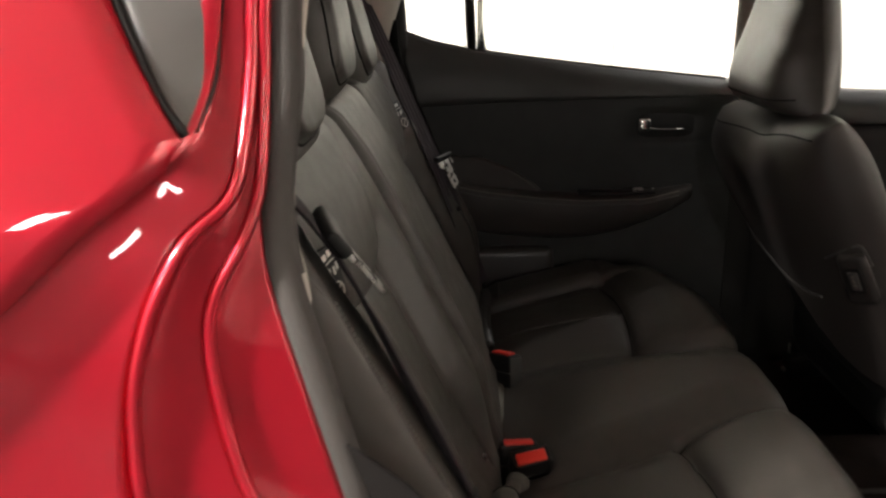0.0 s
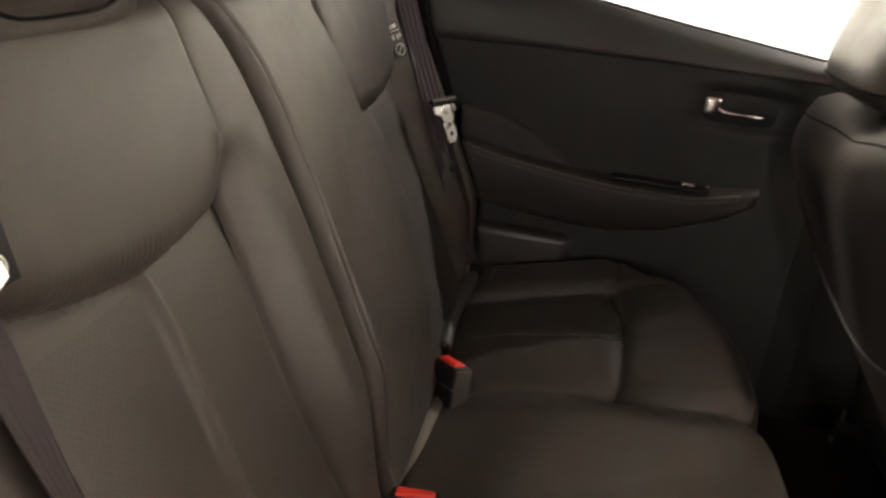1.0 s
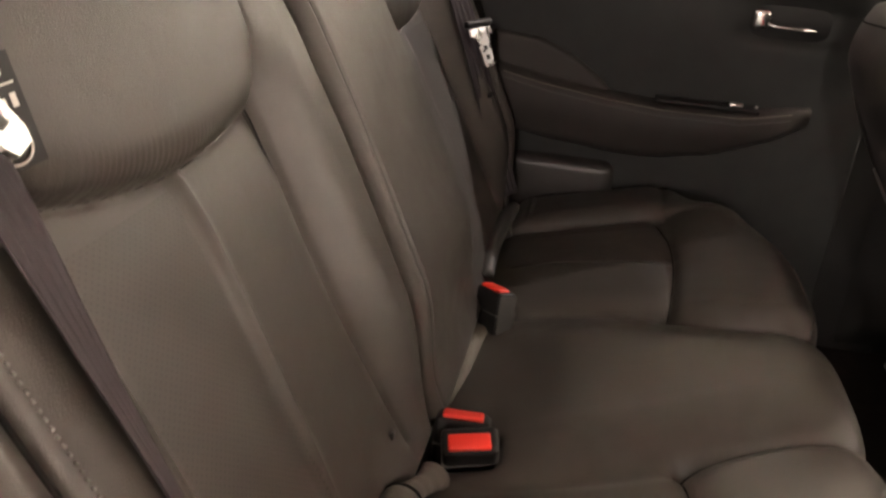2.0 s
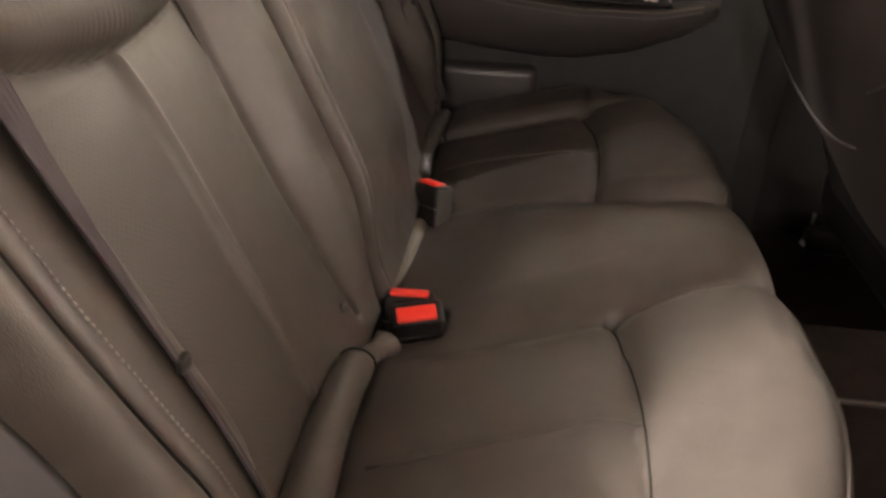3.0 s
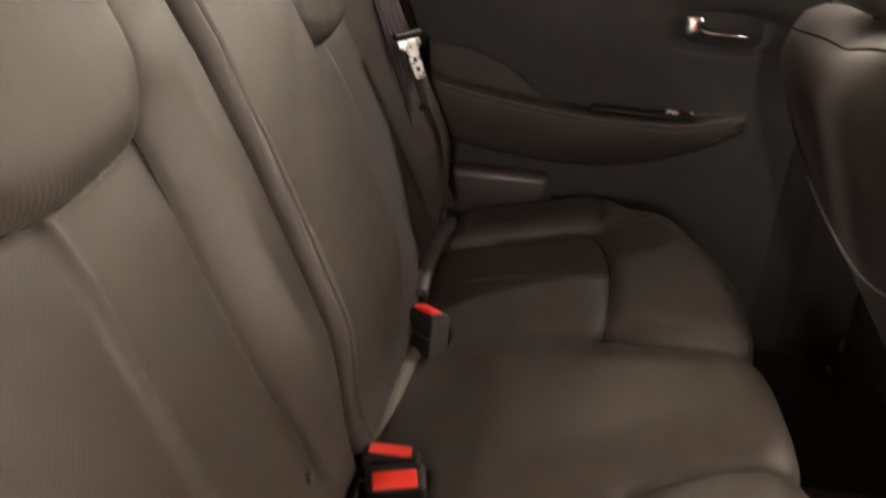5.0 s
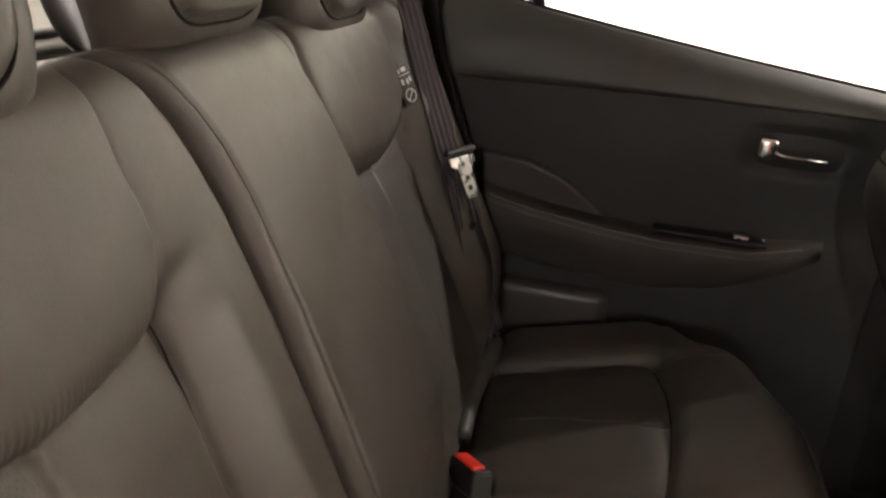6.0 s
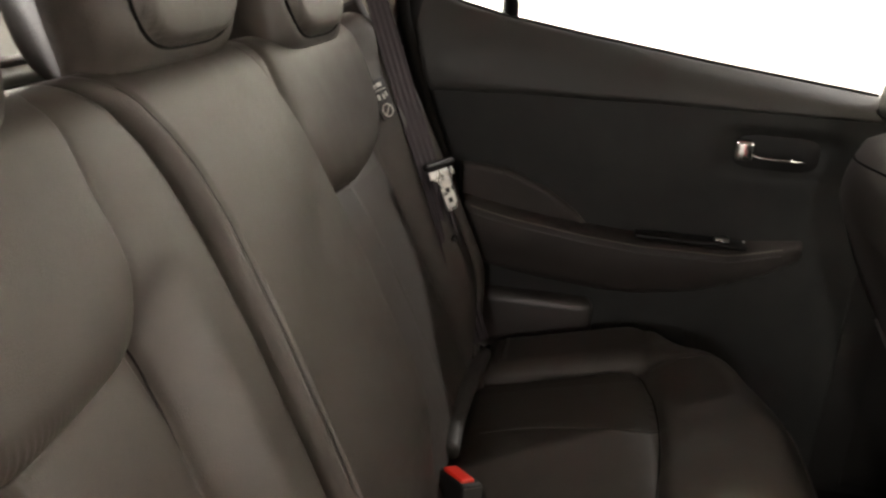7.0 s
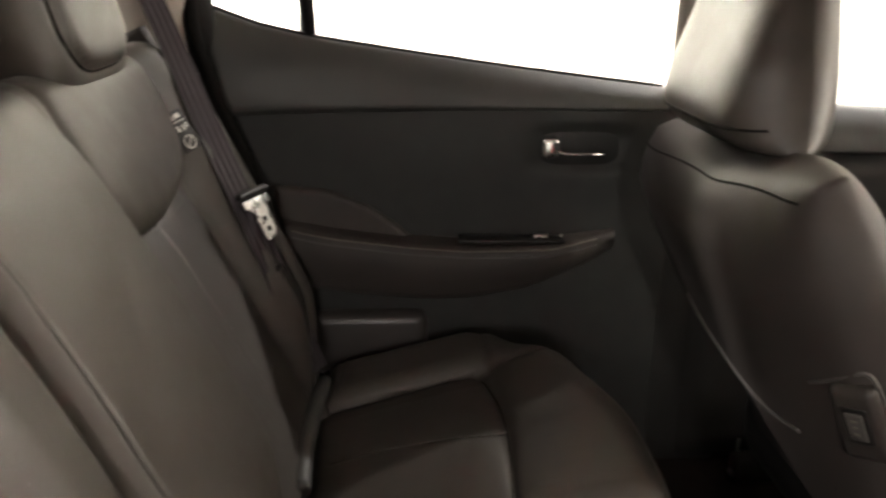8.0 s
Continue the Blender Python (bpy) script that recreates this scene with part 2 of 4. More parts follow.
def perforate(ob, U, W, inside, second=None):
    """Perforated leather on the front faces whose corner lies inside; U, W become the UV in metres."""
    mesh = ob.data
    n = U.size
    uv = np.zeros((len(mesh.vertices), 2))
    uv[:n] = np.stack((U.ravel(), W.ravel()), -1)
    uv[n:2 * n] = uv[:n]
    idx = np.zeros(len(mesh.loops), dtype=np.int32)
    mesh.loops.foreach_get("vertex_index", idx)
    layer = mesh.uv_layers.new(name="plan")
    layer.data.foreach_set("uv", uv[idx].ravel().astype(np.float32))
    mesh.materials.append(PERF)
    flag = inside.ravel()
    mi = [1 if (max(p.vertices) < n and all(flag[v] for v in p.vertices)) else 0 for p in mesh.polygons]
    if second is not None:
        mesh.materials.append(PINHOLE_SHADED)
        flag = second.ravel()
        mi = [2 if (max(p.vertices) < n and all(flag[v] for v in p.vertices)) else m for m, p in zip(mi, mesh.polygons)]
    mesh.polygons.foreach_set("material_index", mi)


# ---- seat backs: y across, v up along the back, h out of it ----
BACK_O, TILT_BACK = np.array((0.335, 0, 0.615)), radians(26)
BACK_V = np.array((-math.sin(TILT_BACK), 0, math.cos(TILT_BACK)))
BACK_N = np.array((math.cos(TILT_BACK), 0, math.sin(TILT_BACK)))


def on_back(y, v, h):
    y, v, h = np.broadcast_arrays(y, v, h)
    return BACK_O + v[..., None] * BACK_V + h[..., None] * BACK_N + y[..., None] * np.array((0, 1, 0))


YOKE = smooth_line([(-0.176, 0.530), (-0.174, 0.50), (-0.175, 0.46), (-0.173, 0.43), (-0.175, 0.40), (-0.177, 0.38), (-0.181, 0.361), (-0.215, 0.351), (-0.259, 0.345), (-0.315, 0.341), (-0.373, 0.348), (-0.43, 0.36), (-0.462, 0.375), (-0.482, 0.42), (-0.488, 0.47), (-0.475, 0.535)], 70)
INNER = smooth_line([(-0.180, 0.361), (-0.179, 0.325), (-0.181, 0.28), (-0.185, 0.235), (-0.187, 0.16), (-0.180, 0.07), (-0.172, 0.0)], 24)


def quarter(x):
    """A quarter round: 0 at 0, 1 from 1 on."""
    return np.sqrt(np.maximum(1 - (1 - np.clip(x, 0, 1)) ** 2, 0))


def seat_relief(Y, W):
    """Relief of one outer seat place, written for the near side (y < 0): a puffed yoke over a hollow between two raised bolsters."""
    yk_bottom = np.interp(Y, [-0.49, -0.462, -0.43, -0.373, -0.315, -0.259, -0.215, -0.181, -0.12], [0.42, 0.375, 0.36, 0.348, 0.341, 0.345, 0.351, 0.361, 0.46])
    seam_in = np.interp(W, [0.0, 0.07, 0.16, 0.235, 0.28, 0.325, 0.361, 0.38, 0.40, 0.43, 0.46, 0.50, 0.53], [-0.172, -0.180, -0.187, -0.185, -0.181, -0.179, -0.181, -0.177, -0.175, -0.173, -0.175, -0.174, -0.176])
    seam_out = np.interp(W, [0.0, 0.15, 0.28, 0.375, 0.42, 0.47, 0.54], [-0.455, -0.458, -0.462, -0.464, -0.482, -0.488, -0.475])
    between = (Y < seam_in) & (Y > seam_out)
    inside = (W > yk_bottom) & between
    level = 0.93 * step(W, 0.35, 0.415)
    foot = step(W, -0.05, 0.13)
    d_b, d_s = W - yk_bottom, np.minimum(seam_in - Y, Y - seam_out)
    h = np.where(inside, 0.034 * (0.55 * quarter(d_b / 0.030) + 0.45 * quarter(d_b / 0.095)) * (level + (1 - level) * quarter(d_s / 0.05)), 0.0)
    gather = np.sin(Y * 2 * math.pi / 0.0062 + 3 * np.sin(Y * 47) + 2 * np.sin(Y * 19)) * (0.6 + 0.4 * np.sin(Y * 31))
    h += np.where(inside, 0.0008 * gather * np.exp(-((d_b - 0.009) / 0.012) ** 2) * (W < 0.40), 0.0)
    # lower insert: a flat panel, a raised welt, and a panel that falls to the bolster seam
    low = between & (~inside)
    ridge = np.interp(W, [0.0, 0.15, 0.25, 0.341], [-0.334, -0.328, -0.322, -0.320])
    fall = np.clip((seam_in - Y) / np.maximum(seam_in - ridge, 0.05), 0, 1)
    right = step(Y - ridge, -0.003, 0.004)
    h = np.where(low, (0.0065 * right * fall ** 0.7 + 0.003 * (1 - right) * np.sin(np.clip((ridge - Y) / 0.13, 0, 1) * math.pi)) * foot - 0.004 * step(W, 0.29, 0.345) + 0.0026 * foot * np.exp(-((Y - ridge) / 0.006) ** 2), h)
    # raised bolsters on both sides
    h += 0.031 * foot * np.where(Y > seam_in, level + (1 - level) * (0.35 * quarter((Y - seam_in) / 0.050) ** 1.4 + 0.65 * step(Y - seam_in, -0.006, 0.060)), 0)
    h += 0.047 * foot * np.where(Y < seam_out, 0.6 * level + (1 - 0.6 * level) * step(seam_out - Y, -0.004, 0.046), 0)
    for line, depth in ((YOKE, 0.0035), (INNER, 0.004)):
        d = dist(Y, W, line)
        h -= depth * np.exp(-(d / 0.0032) ** 2) + 0.35 * depth * np.exp(-(d / 0.010) ** 2)
    # soft puckers where the leather is drawn into the seams
    h += 0.0004 * np.sin(W * 61 + 2.0 * np.sin(Y * 23)) * np.exp(-((Y - seam_in - 0.03) / 0.03) ** 2)
    return h


def back_edge(v):
    """Half width of the seat backs, narrowing to the foot."""
    return np.interp(v, [-0.03, 0.0, 0.05, 0.10, 0.15, 0.20, 0.25, 0.35, 0.45, 0.56], [0.470, 0.492, 0.530, 0.544, 0.552, 0.558, 0.563, 0.568, 0.566, 0.556])


def split_edge(v):
    """Where the narrow back section meets the wide one."""
    return np.interp(v, [-0.03, 0.03, 0.10, 0.20, 0.30, 0.40, 0.45, 0.48, 0.51, 0.56], [-0.104, -0.100, -0.088, -0.079, -0.073, -0.075, -0.083, -0.092, -0.108, -0.140])


def back_slab(name, lo_at, hi_at, relief, parent, rim=(0.02, 0.02), thick=0.11, ny=230, nv=200, top=0.548, label="", v0=-0.03):
    S, W = np.meshgrid(np.linspace(0, 1, ny), np.linspace(v0, top, nv), indexing="ij")
    lo, hi = lo_at(W), hi_at(W)
    Y = lo + S * (hi - lo)
    h = relief(Y, W)
    h = h - edge_round(Y - lo, rim[0]) - edge_round(hi - Y, rim[1]) - edge_round(top - W, 0.045)
    ob = slab(name, on_back(Y, W, h), on_back(Y, W, np.full_like(h, -thick)), LEATHER, parent, label)
    A = -np.abs(Y)
    perforate(ob, Y, W, (A > -0.450) & (A < -0.330) & (W < 0.335))
    return ob


def back_seam(name, line, relief, parent, material=SEAM, r=0.0027, lift=0.0, label=""):
    line = np.array(line)
    h = relief(line[:, 0], line[:, 1]) - edge_round(0.548 - line[:, 1], 0.045) + lift
    return part(name, tube(on_back(line[:, 0], line[:, 1], h), r, 6, up=(1, 0, 0)), material, parent, label)


bench = thing("rear_bench", "charcoal leather rear bench with split back and seamed hollows", "car bench", at=(0.58, 0, 0.40))
near_back = back_slab("backrest", lambda v: -back_edge(v), split_edge, seat_relief, bench, rim=(0.009, 0.018), ny=260, label="narrow folding back section with seams")
for nm, ln, r in (("yoke_seam", YOKE[:60], 0.0010), ("bolster_seam", INNER, 0.0008)):
    back_seam(nm, ln, seat_relief, near_back, r=r)
# snap button low on the insert
part("snap_button", moved(rounded_box((0.006, 0.008, 0.010), 0.002), Matrix.Translation(on_back(np.array(-0.201), np.array(0.028), np.array(0.002)))), GREYPLASTIC, near_back)
part("snap_button", moved(rounded_box((0.005, 0.007, 0.010), 0.002), Matrix.Translation(on_back(np.array(-0.462), np.array(0.020), np.array(0.004)))), GREYPLASTIC, near_back)

CFAR = smooth_line([(0.165, 0.0), (0.178, 0.1), (0.181, 0.2), (0.180, 0.30), (0.176, 0.36), (0.169, 0.41), (0.158, 0.46), (0.142, 0.50), (0.125, 0.54)], 36)


def wide_relief(Y, W):
    """The wide section: a flat raised middle pad with a rolled edge at the split, and the far seat place."""
    h = seat_relief(-Y, W)
    far = np.interp(W, CFAR[:, 1], CFAR[:, 0])
    mid = 1 - step(Y, far - 0.007, far + 0.007)
    pad = (0.25 + 0.75 * step(W, -0.02, 0.12)) * (0.040 - 0.004 * step(W, 0.43, 0.52) + 0.003 * np.cos((Y - 0.05) * 13))
    flank = Y - split_edge(W) - 0.004
    pad = pad - 0.034 * (1 - quarter(flank / 0.019))
    h = h * (1 - mid) + mid * pad
    seam = np.abs(flank - 0.019)
    return h - 0.0025 * np.exp(-(seam / 0.003) ** 2) - 0.004 * np.exp(-((Y - far - 0.007) / 0.005) ** 2)


wide_back = back_slab("backrest", lambda v: split_edge(v) + 0.004, back_edge, wide_relief, bench, rim=(0.005, 0.016), ny=330, label="wide back section with raised middle pad")
back_seam("yoke_seam", YOKE[14:] * np.array((-1, 1)), wide_relief, wide_back, r=0.0012)
back_seam("middle_pad_seam", CFAR + np.array((0.007, 0)), wide_relief, wide_back, r=0.0012)
ev = np.linspace(0.0, 0.525, 50)
back_seam("ridge_seam", np.stack((split_edge(ev) + 0.023, ev), -1), wide_relief, wide_back, r=0.0009)


# Dark backing added behind the seat backs to stop light leaking through the gap.
part("gap_backing", moved(rounded_box((0.05, 1.16, 0.36), 0.01), pose(0.285, 0, 0.50, 0, -26, 0)), SOFTBLACK, bench)
part("back_panel", moved(rounded_box((0.015, 1.06, 0.52), 0.005), Matrix.Translation(on_back(np.array(0.0), np.array(0.26), np.array(-0.095))) @ Matrix.Rotation(-TILT_BACK, 4, "Y")), SOFTBLACK, bench)


# fixed side bolsters between seat back and door
def side_bolster(sign):
    ob = thing("side_bolster", "charcoal leather side bolster beside the rear seat back", "seat bolster", "side bolsters", at=(0.3, sign * 0.56, 0.6))
    S, W = np.meshgrid(np.linspace(0, 1, 40), np.linspace(-0.06, 0.56, 90), indexing="ij")
    lo = back_edge(W) + 0.004
    Y = lo + S * (0.640 - lo)
    foot = step(W, -0.05, 0.13)
    h = (0.045 + 0.010 * np.sin(np.clip(S / 0.5, 0, 1) * math.pi)) * foot * (1 - 0.4 * step(W, 0.4, 0.55)) - 0.125 * np.clip((S - 0.22) / 0.78, 0, 1) ** 1.7
    h -= edge_round(Y - lo, 0.008)
    slab("bolster", on_back(sign * Y, W, h), on_back(sign * Y, W, np.full_like(h, -0.13)), LEATHER, ob)
    e = np.linspace(-0.01, 0.50, 50)
    part("rim_seam", tube(on_back(sign * (back_edge(e) + 0.002), e, 0.047 * step(e, -0.05, 0.13) - 0.0055), 0.0020, 6, up=(1, 0, 0)), SEAM, ob)
    return ob


for sign in (-1, 1):
    side_bolster(sign)
# pale stitches along the near bolster
bm = bmesh.new()
for v in np.arange(0.0, 0.42, 0.0050):
    ys = np.array(-float(back_edge(v)) + 0.011)
    hs = seat_relief(ys[None, None], np.array([[v]]))[0, 0] - edge_round(np.array(0.011), 0.009) + 0.0006
    m = Matrix.Translation(on_back(ys, np.array(v), hs))
    bmesh.ops.create_cube(bm, size=1, matrix=m @ Matrix.Rotation(-TILT_BACK, 4, "Y") @ Matrix.Rotation(0.4, 4, "X") @ Matrix.Diagonal((0.0012, 0.0013, 0.0026, 1)))
tagged(part("stitching", bm, STITCH, near_back, "row of pale stitches"), kind="stuff")


# ---- headrests ----
def headrest(name, y, width, height, depth, v0, h0, material=LEATHER, label="", group="rear headrests", tilt=14, apart=0.058):
    ob = thing(name, label, "headrest", group, at=tuple(on_back(np.array(y), np.array(v0), np.array(h0))))
    n, m = 40, 40
    u = np.linspace(-1, 1, n)
    S, T = np.meshgrid(u, np.linspace(-1, 1, m), indexing="ij")
    # a super-ellipsoid cushion, fuller in front
    def shape(sgn):
        k = np.maximum(1 - np.abs(S) ** 5, 0) ** (1 / 2.6) * np.maximum(1 - np.abs(T) ** 4.5, 0) ** (1 / 2.6)
        narrow = 1 - 0.10 * step(-T, 0.2, 1.0) - 0.05 * step(T, 0.5, 1)
        yy = S * width / 2 * narrow
        zz = T * height / 2 * (1 - 0.06 * np.abs(S) ** 3)
        xx = sgn * k * depth / 2
        if sgn > 0:
            rr = (np.abs(S / 0.70) ** 4 + np.abs((T - 0.1) / 0.84) ** 4) ** 0.25
            xx = xx + 0.008 * step(1 - rr, 0.0, 0.12) - 0.003 * np.exp(-((rr - 1) / 0.045) ** 2)
        return np.stack((xx, yy, zz), -1)
    R = np.array(Matrix.Rotation(-radians(tilt), 3, "Y"))
    c = on_back(np.array(y), np.array(v0), np.array(h0)) + R @ np.array((0, 0, height / 2))
    slab("pad", shape(1) @ R.T + c, shape(-1) @ R.T + c, material, ob)
    ang = np.linspace(0, 2 * math.pi, 72)
    ca, sa = np.cos(ang), np.sin(ang)
    rs = (np.abs(ca) ** 4 + np.abs(sa) ** 4) ** -0.25
    Ss, Ts = 0.70 * rs * ca, 0.84 * rs * sa + 0.1
    Ts = np.minimum(Ts, 0.93)
    k = np.maximum(1 - np.abs(Ss) ** 5, 0) ** (1 / 2.6) * np.maximum(1 - np.abs(Ts) ** 4.5, 0) ** (1 / 2.6)
    line = np.stack((k * depth / 2 - 0.0035, Ss * width / 2 * (1 - 0.10 * step(-Ts, 0.2, 1.0)), Ts * height / 2), -1) @ R.T + c
    part("pad_seam", tube(line + R @ np.array((0.002, 0, 0)), 0.0016, 6, up=(1, 0, 0)), SEAM, ob)
    for s in (-1, 1):
        foot = on_back(np.array(y + s * apart), np.array(0.551), np.array(-0.042))
        part("post", tube([foot - 0.03 * BACK_V, c + R @ np.array((-0.012, s * apart, -height / 2 + 0.03))], 0.006, 10, up=(0, 1, 0)), STEEL, ob)
        ring = [foot + 0.0145 * (math.cos(q) * BACK_N + math.sin(q) * np.array((0, 1, 0))) for q in np.linspace(0, 2 * math.pi, 28)]
        part("guide_collar", tube(ring, 0.0042, 8, up=tuple(BACK_V)), CHROME, ob, "bright guide collar")
    return ob


headrest("rear_headrest", -0.326, 0.270, 0.20, 0.110, 0.505, -0.012, label="charcoal leather rear headrest with a seamed front pad")
headrest("rear_headrest", 0.012, 0.248, 0.17, 0.110, 0.537, -0.010, tilt=6, apart=0.034, label="smaller charcoal leather middle headrest raised on steel posts")
headrest("rear_headrest", 0.328, 0.262, 0.20, 0.110, 0.506, -0.012, label="charcoal leather rear headrest with a seamed front pad")


# ---- rear bench cushion ----
SOFT_EDGE = smooth_line([(0.40, -0.178), (0.48, -0.172), (0.54, -0.163), (0.598, -0.150)], 20)
FRONT_SEAM = smooth_line([(0.597, -0.145), (0.600, -0.155), (0.606, -0.205), (0.611, -0.26), (0.613, -0.315), (0.612, -0.36), (0.609, -0.41), (0.602, -0.455), (0.592, -0.486), (0.572, -0.497), (0.50, -0.497), (0.42, -0.492), (0.36, -0.488)], 70)
NOTCH = smooth_line([(0.598, -0.150), (0.63, -0.134), (0.67, -0.120), (0.71, -0.112), (0.75, -0.108), (0.80, -0.106)], 24)
CREASE = smooth_line([(0.375, -0.345), (0.46, -0.337), (0.54, -0.325), (0.575, -0.316), (0.612, -0.320)], 16)
SIDE_PIPE = smooth_line([(0.592, -0.488), (0.635, -0.493), (0.675, -0.496), (0.708, -0.503), (0.735, -0.516)], 16)


def front_edge(y):
    a = np.abs(y)
    return 0.788 - 0.012 * np.exp(-((a - 0.12) / 0.03) ** 2) - 0.050 * step(a, 0.28, 0.52) - 0.16 * np.clip((a - 0.47) / 0.17, 0, 1) ** 2


def bench_relief(X, Y):
    B = np.abs(Y)
    z = 0.562 + 0.262 * (X - 0.35) - 0.10 * np.maximum(X - 0.70, 0)
    inner = np.interp(X, [0.38, 0.50, 0.60, 0.68, 0.80], [0.185, 0.170, 0.150, 0.120, 0.108])
    # middle place: a broad crown between two soft valleys
    z += 0.021 * (1 - step(B, inner - 0.085, inner + 0.004)) * step(X, 0.38, 0.50) * (1 - 0.55 * step(X, 0.62, 0.76))
    # rolls in front of the hollows
    z += 0.017 * quarter((X - 0.607) / 0.06) * (1 - 0.4 * step(X, 0.74, 0.80)) * step(B, inner - 0.004, inner + 0.03)
    # side rolls beside the hollows, falling away outside the front rolls
    z += 0.022 * quarter((B - 0.497) / 0.035) * step(X, 0.33, 0.38) * (1 - step(X, 0.575, 0.66))
    z -= 0.030 * step(B, 0.495, 0.60) * step(X, 0.60, 0.70)
    # sitting hollows, a little full in the middle
    hollow = np.sin(np.clip((B - 0.17) / 0.32, 0, 1) * math.pi)
    z += 0.007 * hollow * step(0.612 - X, 0, 0.05) * step(X, 0.36, 0.44)
    # drawn leather at the rear ends of the side rolls
    z += 0.0022 * np.sin((X - 0.35) * 430) * np.exp(-((X - 0.378) / 0.012) ** 2) * step(B, 0.50, 0.52)
    for bx, by, wide in ((0.386, -0.126, 0.033), (0.372, 0.180, 0.024)):
        z -= 0.052 * np.exp(-((X - bx) / wide) ** 6 - ((Y - by) / 0.020) ** 6)
    A = -B
    for line, depth, w in ((FRONT_SEAM, 0.006, 0.004), (SOFT_EDGE, 0.003, 0.010), (NOTCH, 0.010, 0.006), (CREASE, 0.0012, 0.005), (SIDE_PIPE, 0.003, 0.004)):
        d = dist(X, A, line)
        z -= depth * np.exp(-(d / w) ** 2) + 0.5 * depth * np.exp(-(d / (3 * w)) ** 2)
    return z


X, Y = np.meshgrid(np.linspace(0, 1, 120), np.linspace(-0.64, 0.64, 320), indexing="ij")
XX = 0.335 + X * (front_edge(Y) - 0.335)
Z = bench_relief(XX, Y) - edge_round(front_edge(Y) - XX, 0.06) * 1.1 - edge_round(0.64 - np.abs(Y), 0.045) - edge_round(XX - 0.335, 0.03)
top = np.stack((XX, Y, Z), -1)
low = np.stack((XX - 0.06 * X ** 4, Y, np.full_like(Z, 0.37)), -1)
cushion = slab("cushion", top, low, LEATHER, bench)
A = -np.abs(Y)
hollow_in = (A < -0.452) & (A > -0.494) & (XX < 0.600)
# front corner that takes the shaded pinhole leather
patch = (XX > 0.755 - 0.684 * (-0.385 - A)) & (A < -0.375) & (A > -0.502)
perforate(cushion, XX, Y, hollow_in, patch)


def bench_seam(name, line, sign, material=SEAM, r=0.0021, lift=0.0008):
    line = np.array(line) * np.array((1, sign))
    z = bench_relief(line[:, 0], line[:, 1]) - edge_round(front_edge(line[:, 1]) - line[:, 0], 0.06) * 1.1
    return part(name, tube(np.stack((line[:, 0], line[:, 1], z + lift), -1), r, 6), material, cushion)


for s in (1, -1):
    bench_seam("hollow_seam", FRONT_SEAM[2:68], s, r=0.0011)
    # Dark strand in the notch stands for the shade of the soft fold.
    bench_seam("notch_shade", NOTCH, s, SEAM, 0.0009)
    bench_seam("crease", CREASE, s, LEATHER, 0.0012)
    bench_seam("side_piping", SIDE_PIPE, s, LEATHER, 0.0016)

for s in (1, -1):
    yy = -s * np.linspace(0.125, 0.50, 30)
    xx = front_edge(yy) - 0.012
    zz = bench_relief(xx, yy) - edge_round(front_edge(yy) - xx, 0.06) * 1.1
    part("front_piping", tube(np.stack((xx, yy, zz + 0.0006), -1), 0.0016, 6), LEATHER, cushion)

# lower roll of the seat back in the gap above the cushion
for s in (-1, 1):
    roll = thing("bite_roll", "dark fabric roll in the gap behind the cushion", "seat roll", "bite rolls", at=(0.355, s * 0.38, 0.6))
    rad = np.interp(np.linspace(0, 1, 20), [0, 0.05, 0.16, 0.85, 1], [0.0175, 0.0182, 0.0192, 0.0212, 0.017]) * (1 if s < 0 else 0.62)
    line = smooth_line([(0.349, s * 0.250, 0.611), (0.346, s * 0.29, 0.616), (0.345, s * 0.34, 0.620), (0.346, s * 0.40, 0.621), (0.349, s * 0.46, 0.620), (0.354, s * 0.53, 0.615)], 20) - np.array((0, 0, 0 if s < 0 else 0.018))
    part("roll", tube(line, rad, 18), LEATHER if s < 0 else VINYL, roll)
    if s < 0:
        q = np.linspace(0, 1, 16)
        sleeve = [(0.349 + 0.020 * k, -0.250 + 0.050 * k, 0.611 - 0.010 * k) for k in q]
        part("gathered_end", tube(sleeve, [0.0172 - 0.0075 * math.sin(min(1, k * 1.5) * math.pi / 2) + 0.007 * k ** 3 + 0.0008 * math.sin(26 * k) for k in q], 20, 0.8), FABRIC, roll, "gathered fabric end")
        part("roll_seam", tube([(0.349 + 0.0178 * math.cos(k), -0.251, 0.611 + 0.0178 * math.sin(k)) for k in np.linspace(-1.2, 3.4, 28)], 0.0015, 6, up=(0, 1, 0)), SEAM, roll)

# ---- far rear door ----
DOOR_Y = 0.665
door = thing("rear_door", "closed rear door with black trim, armrest and chrome handle", "car door", at=(0.6, DOOR_Y, 0.4))


def sill(x):
    return np.interp(x, [0.10, 0.18, 0.25, 0.33, 0.47, 0.65, 0.89, 1.0], [1.185, 1.152, 1.127, 1.109, 1.088, 1.063, 1.034, 1.02])


def crease_z(x):
    return np.interp(x, [0.1, 0.2, 0.4, 0.6, 0.9], [0.985, 0.990, 0.997, 1.0, 1.0])


def rear_edge(z):
    return np.interp(z, [0.35, 0.65, 0.88, 1.013, 1.115, 1.2], [0.42, 0.33, 0.258, 0.205, 0.176, 0.172])


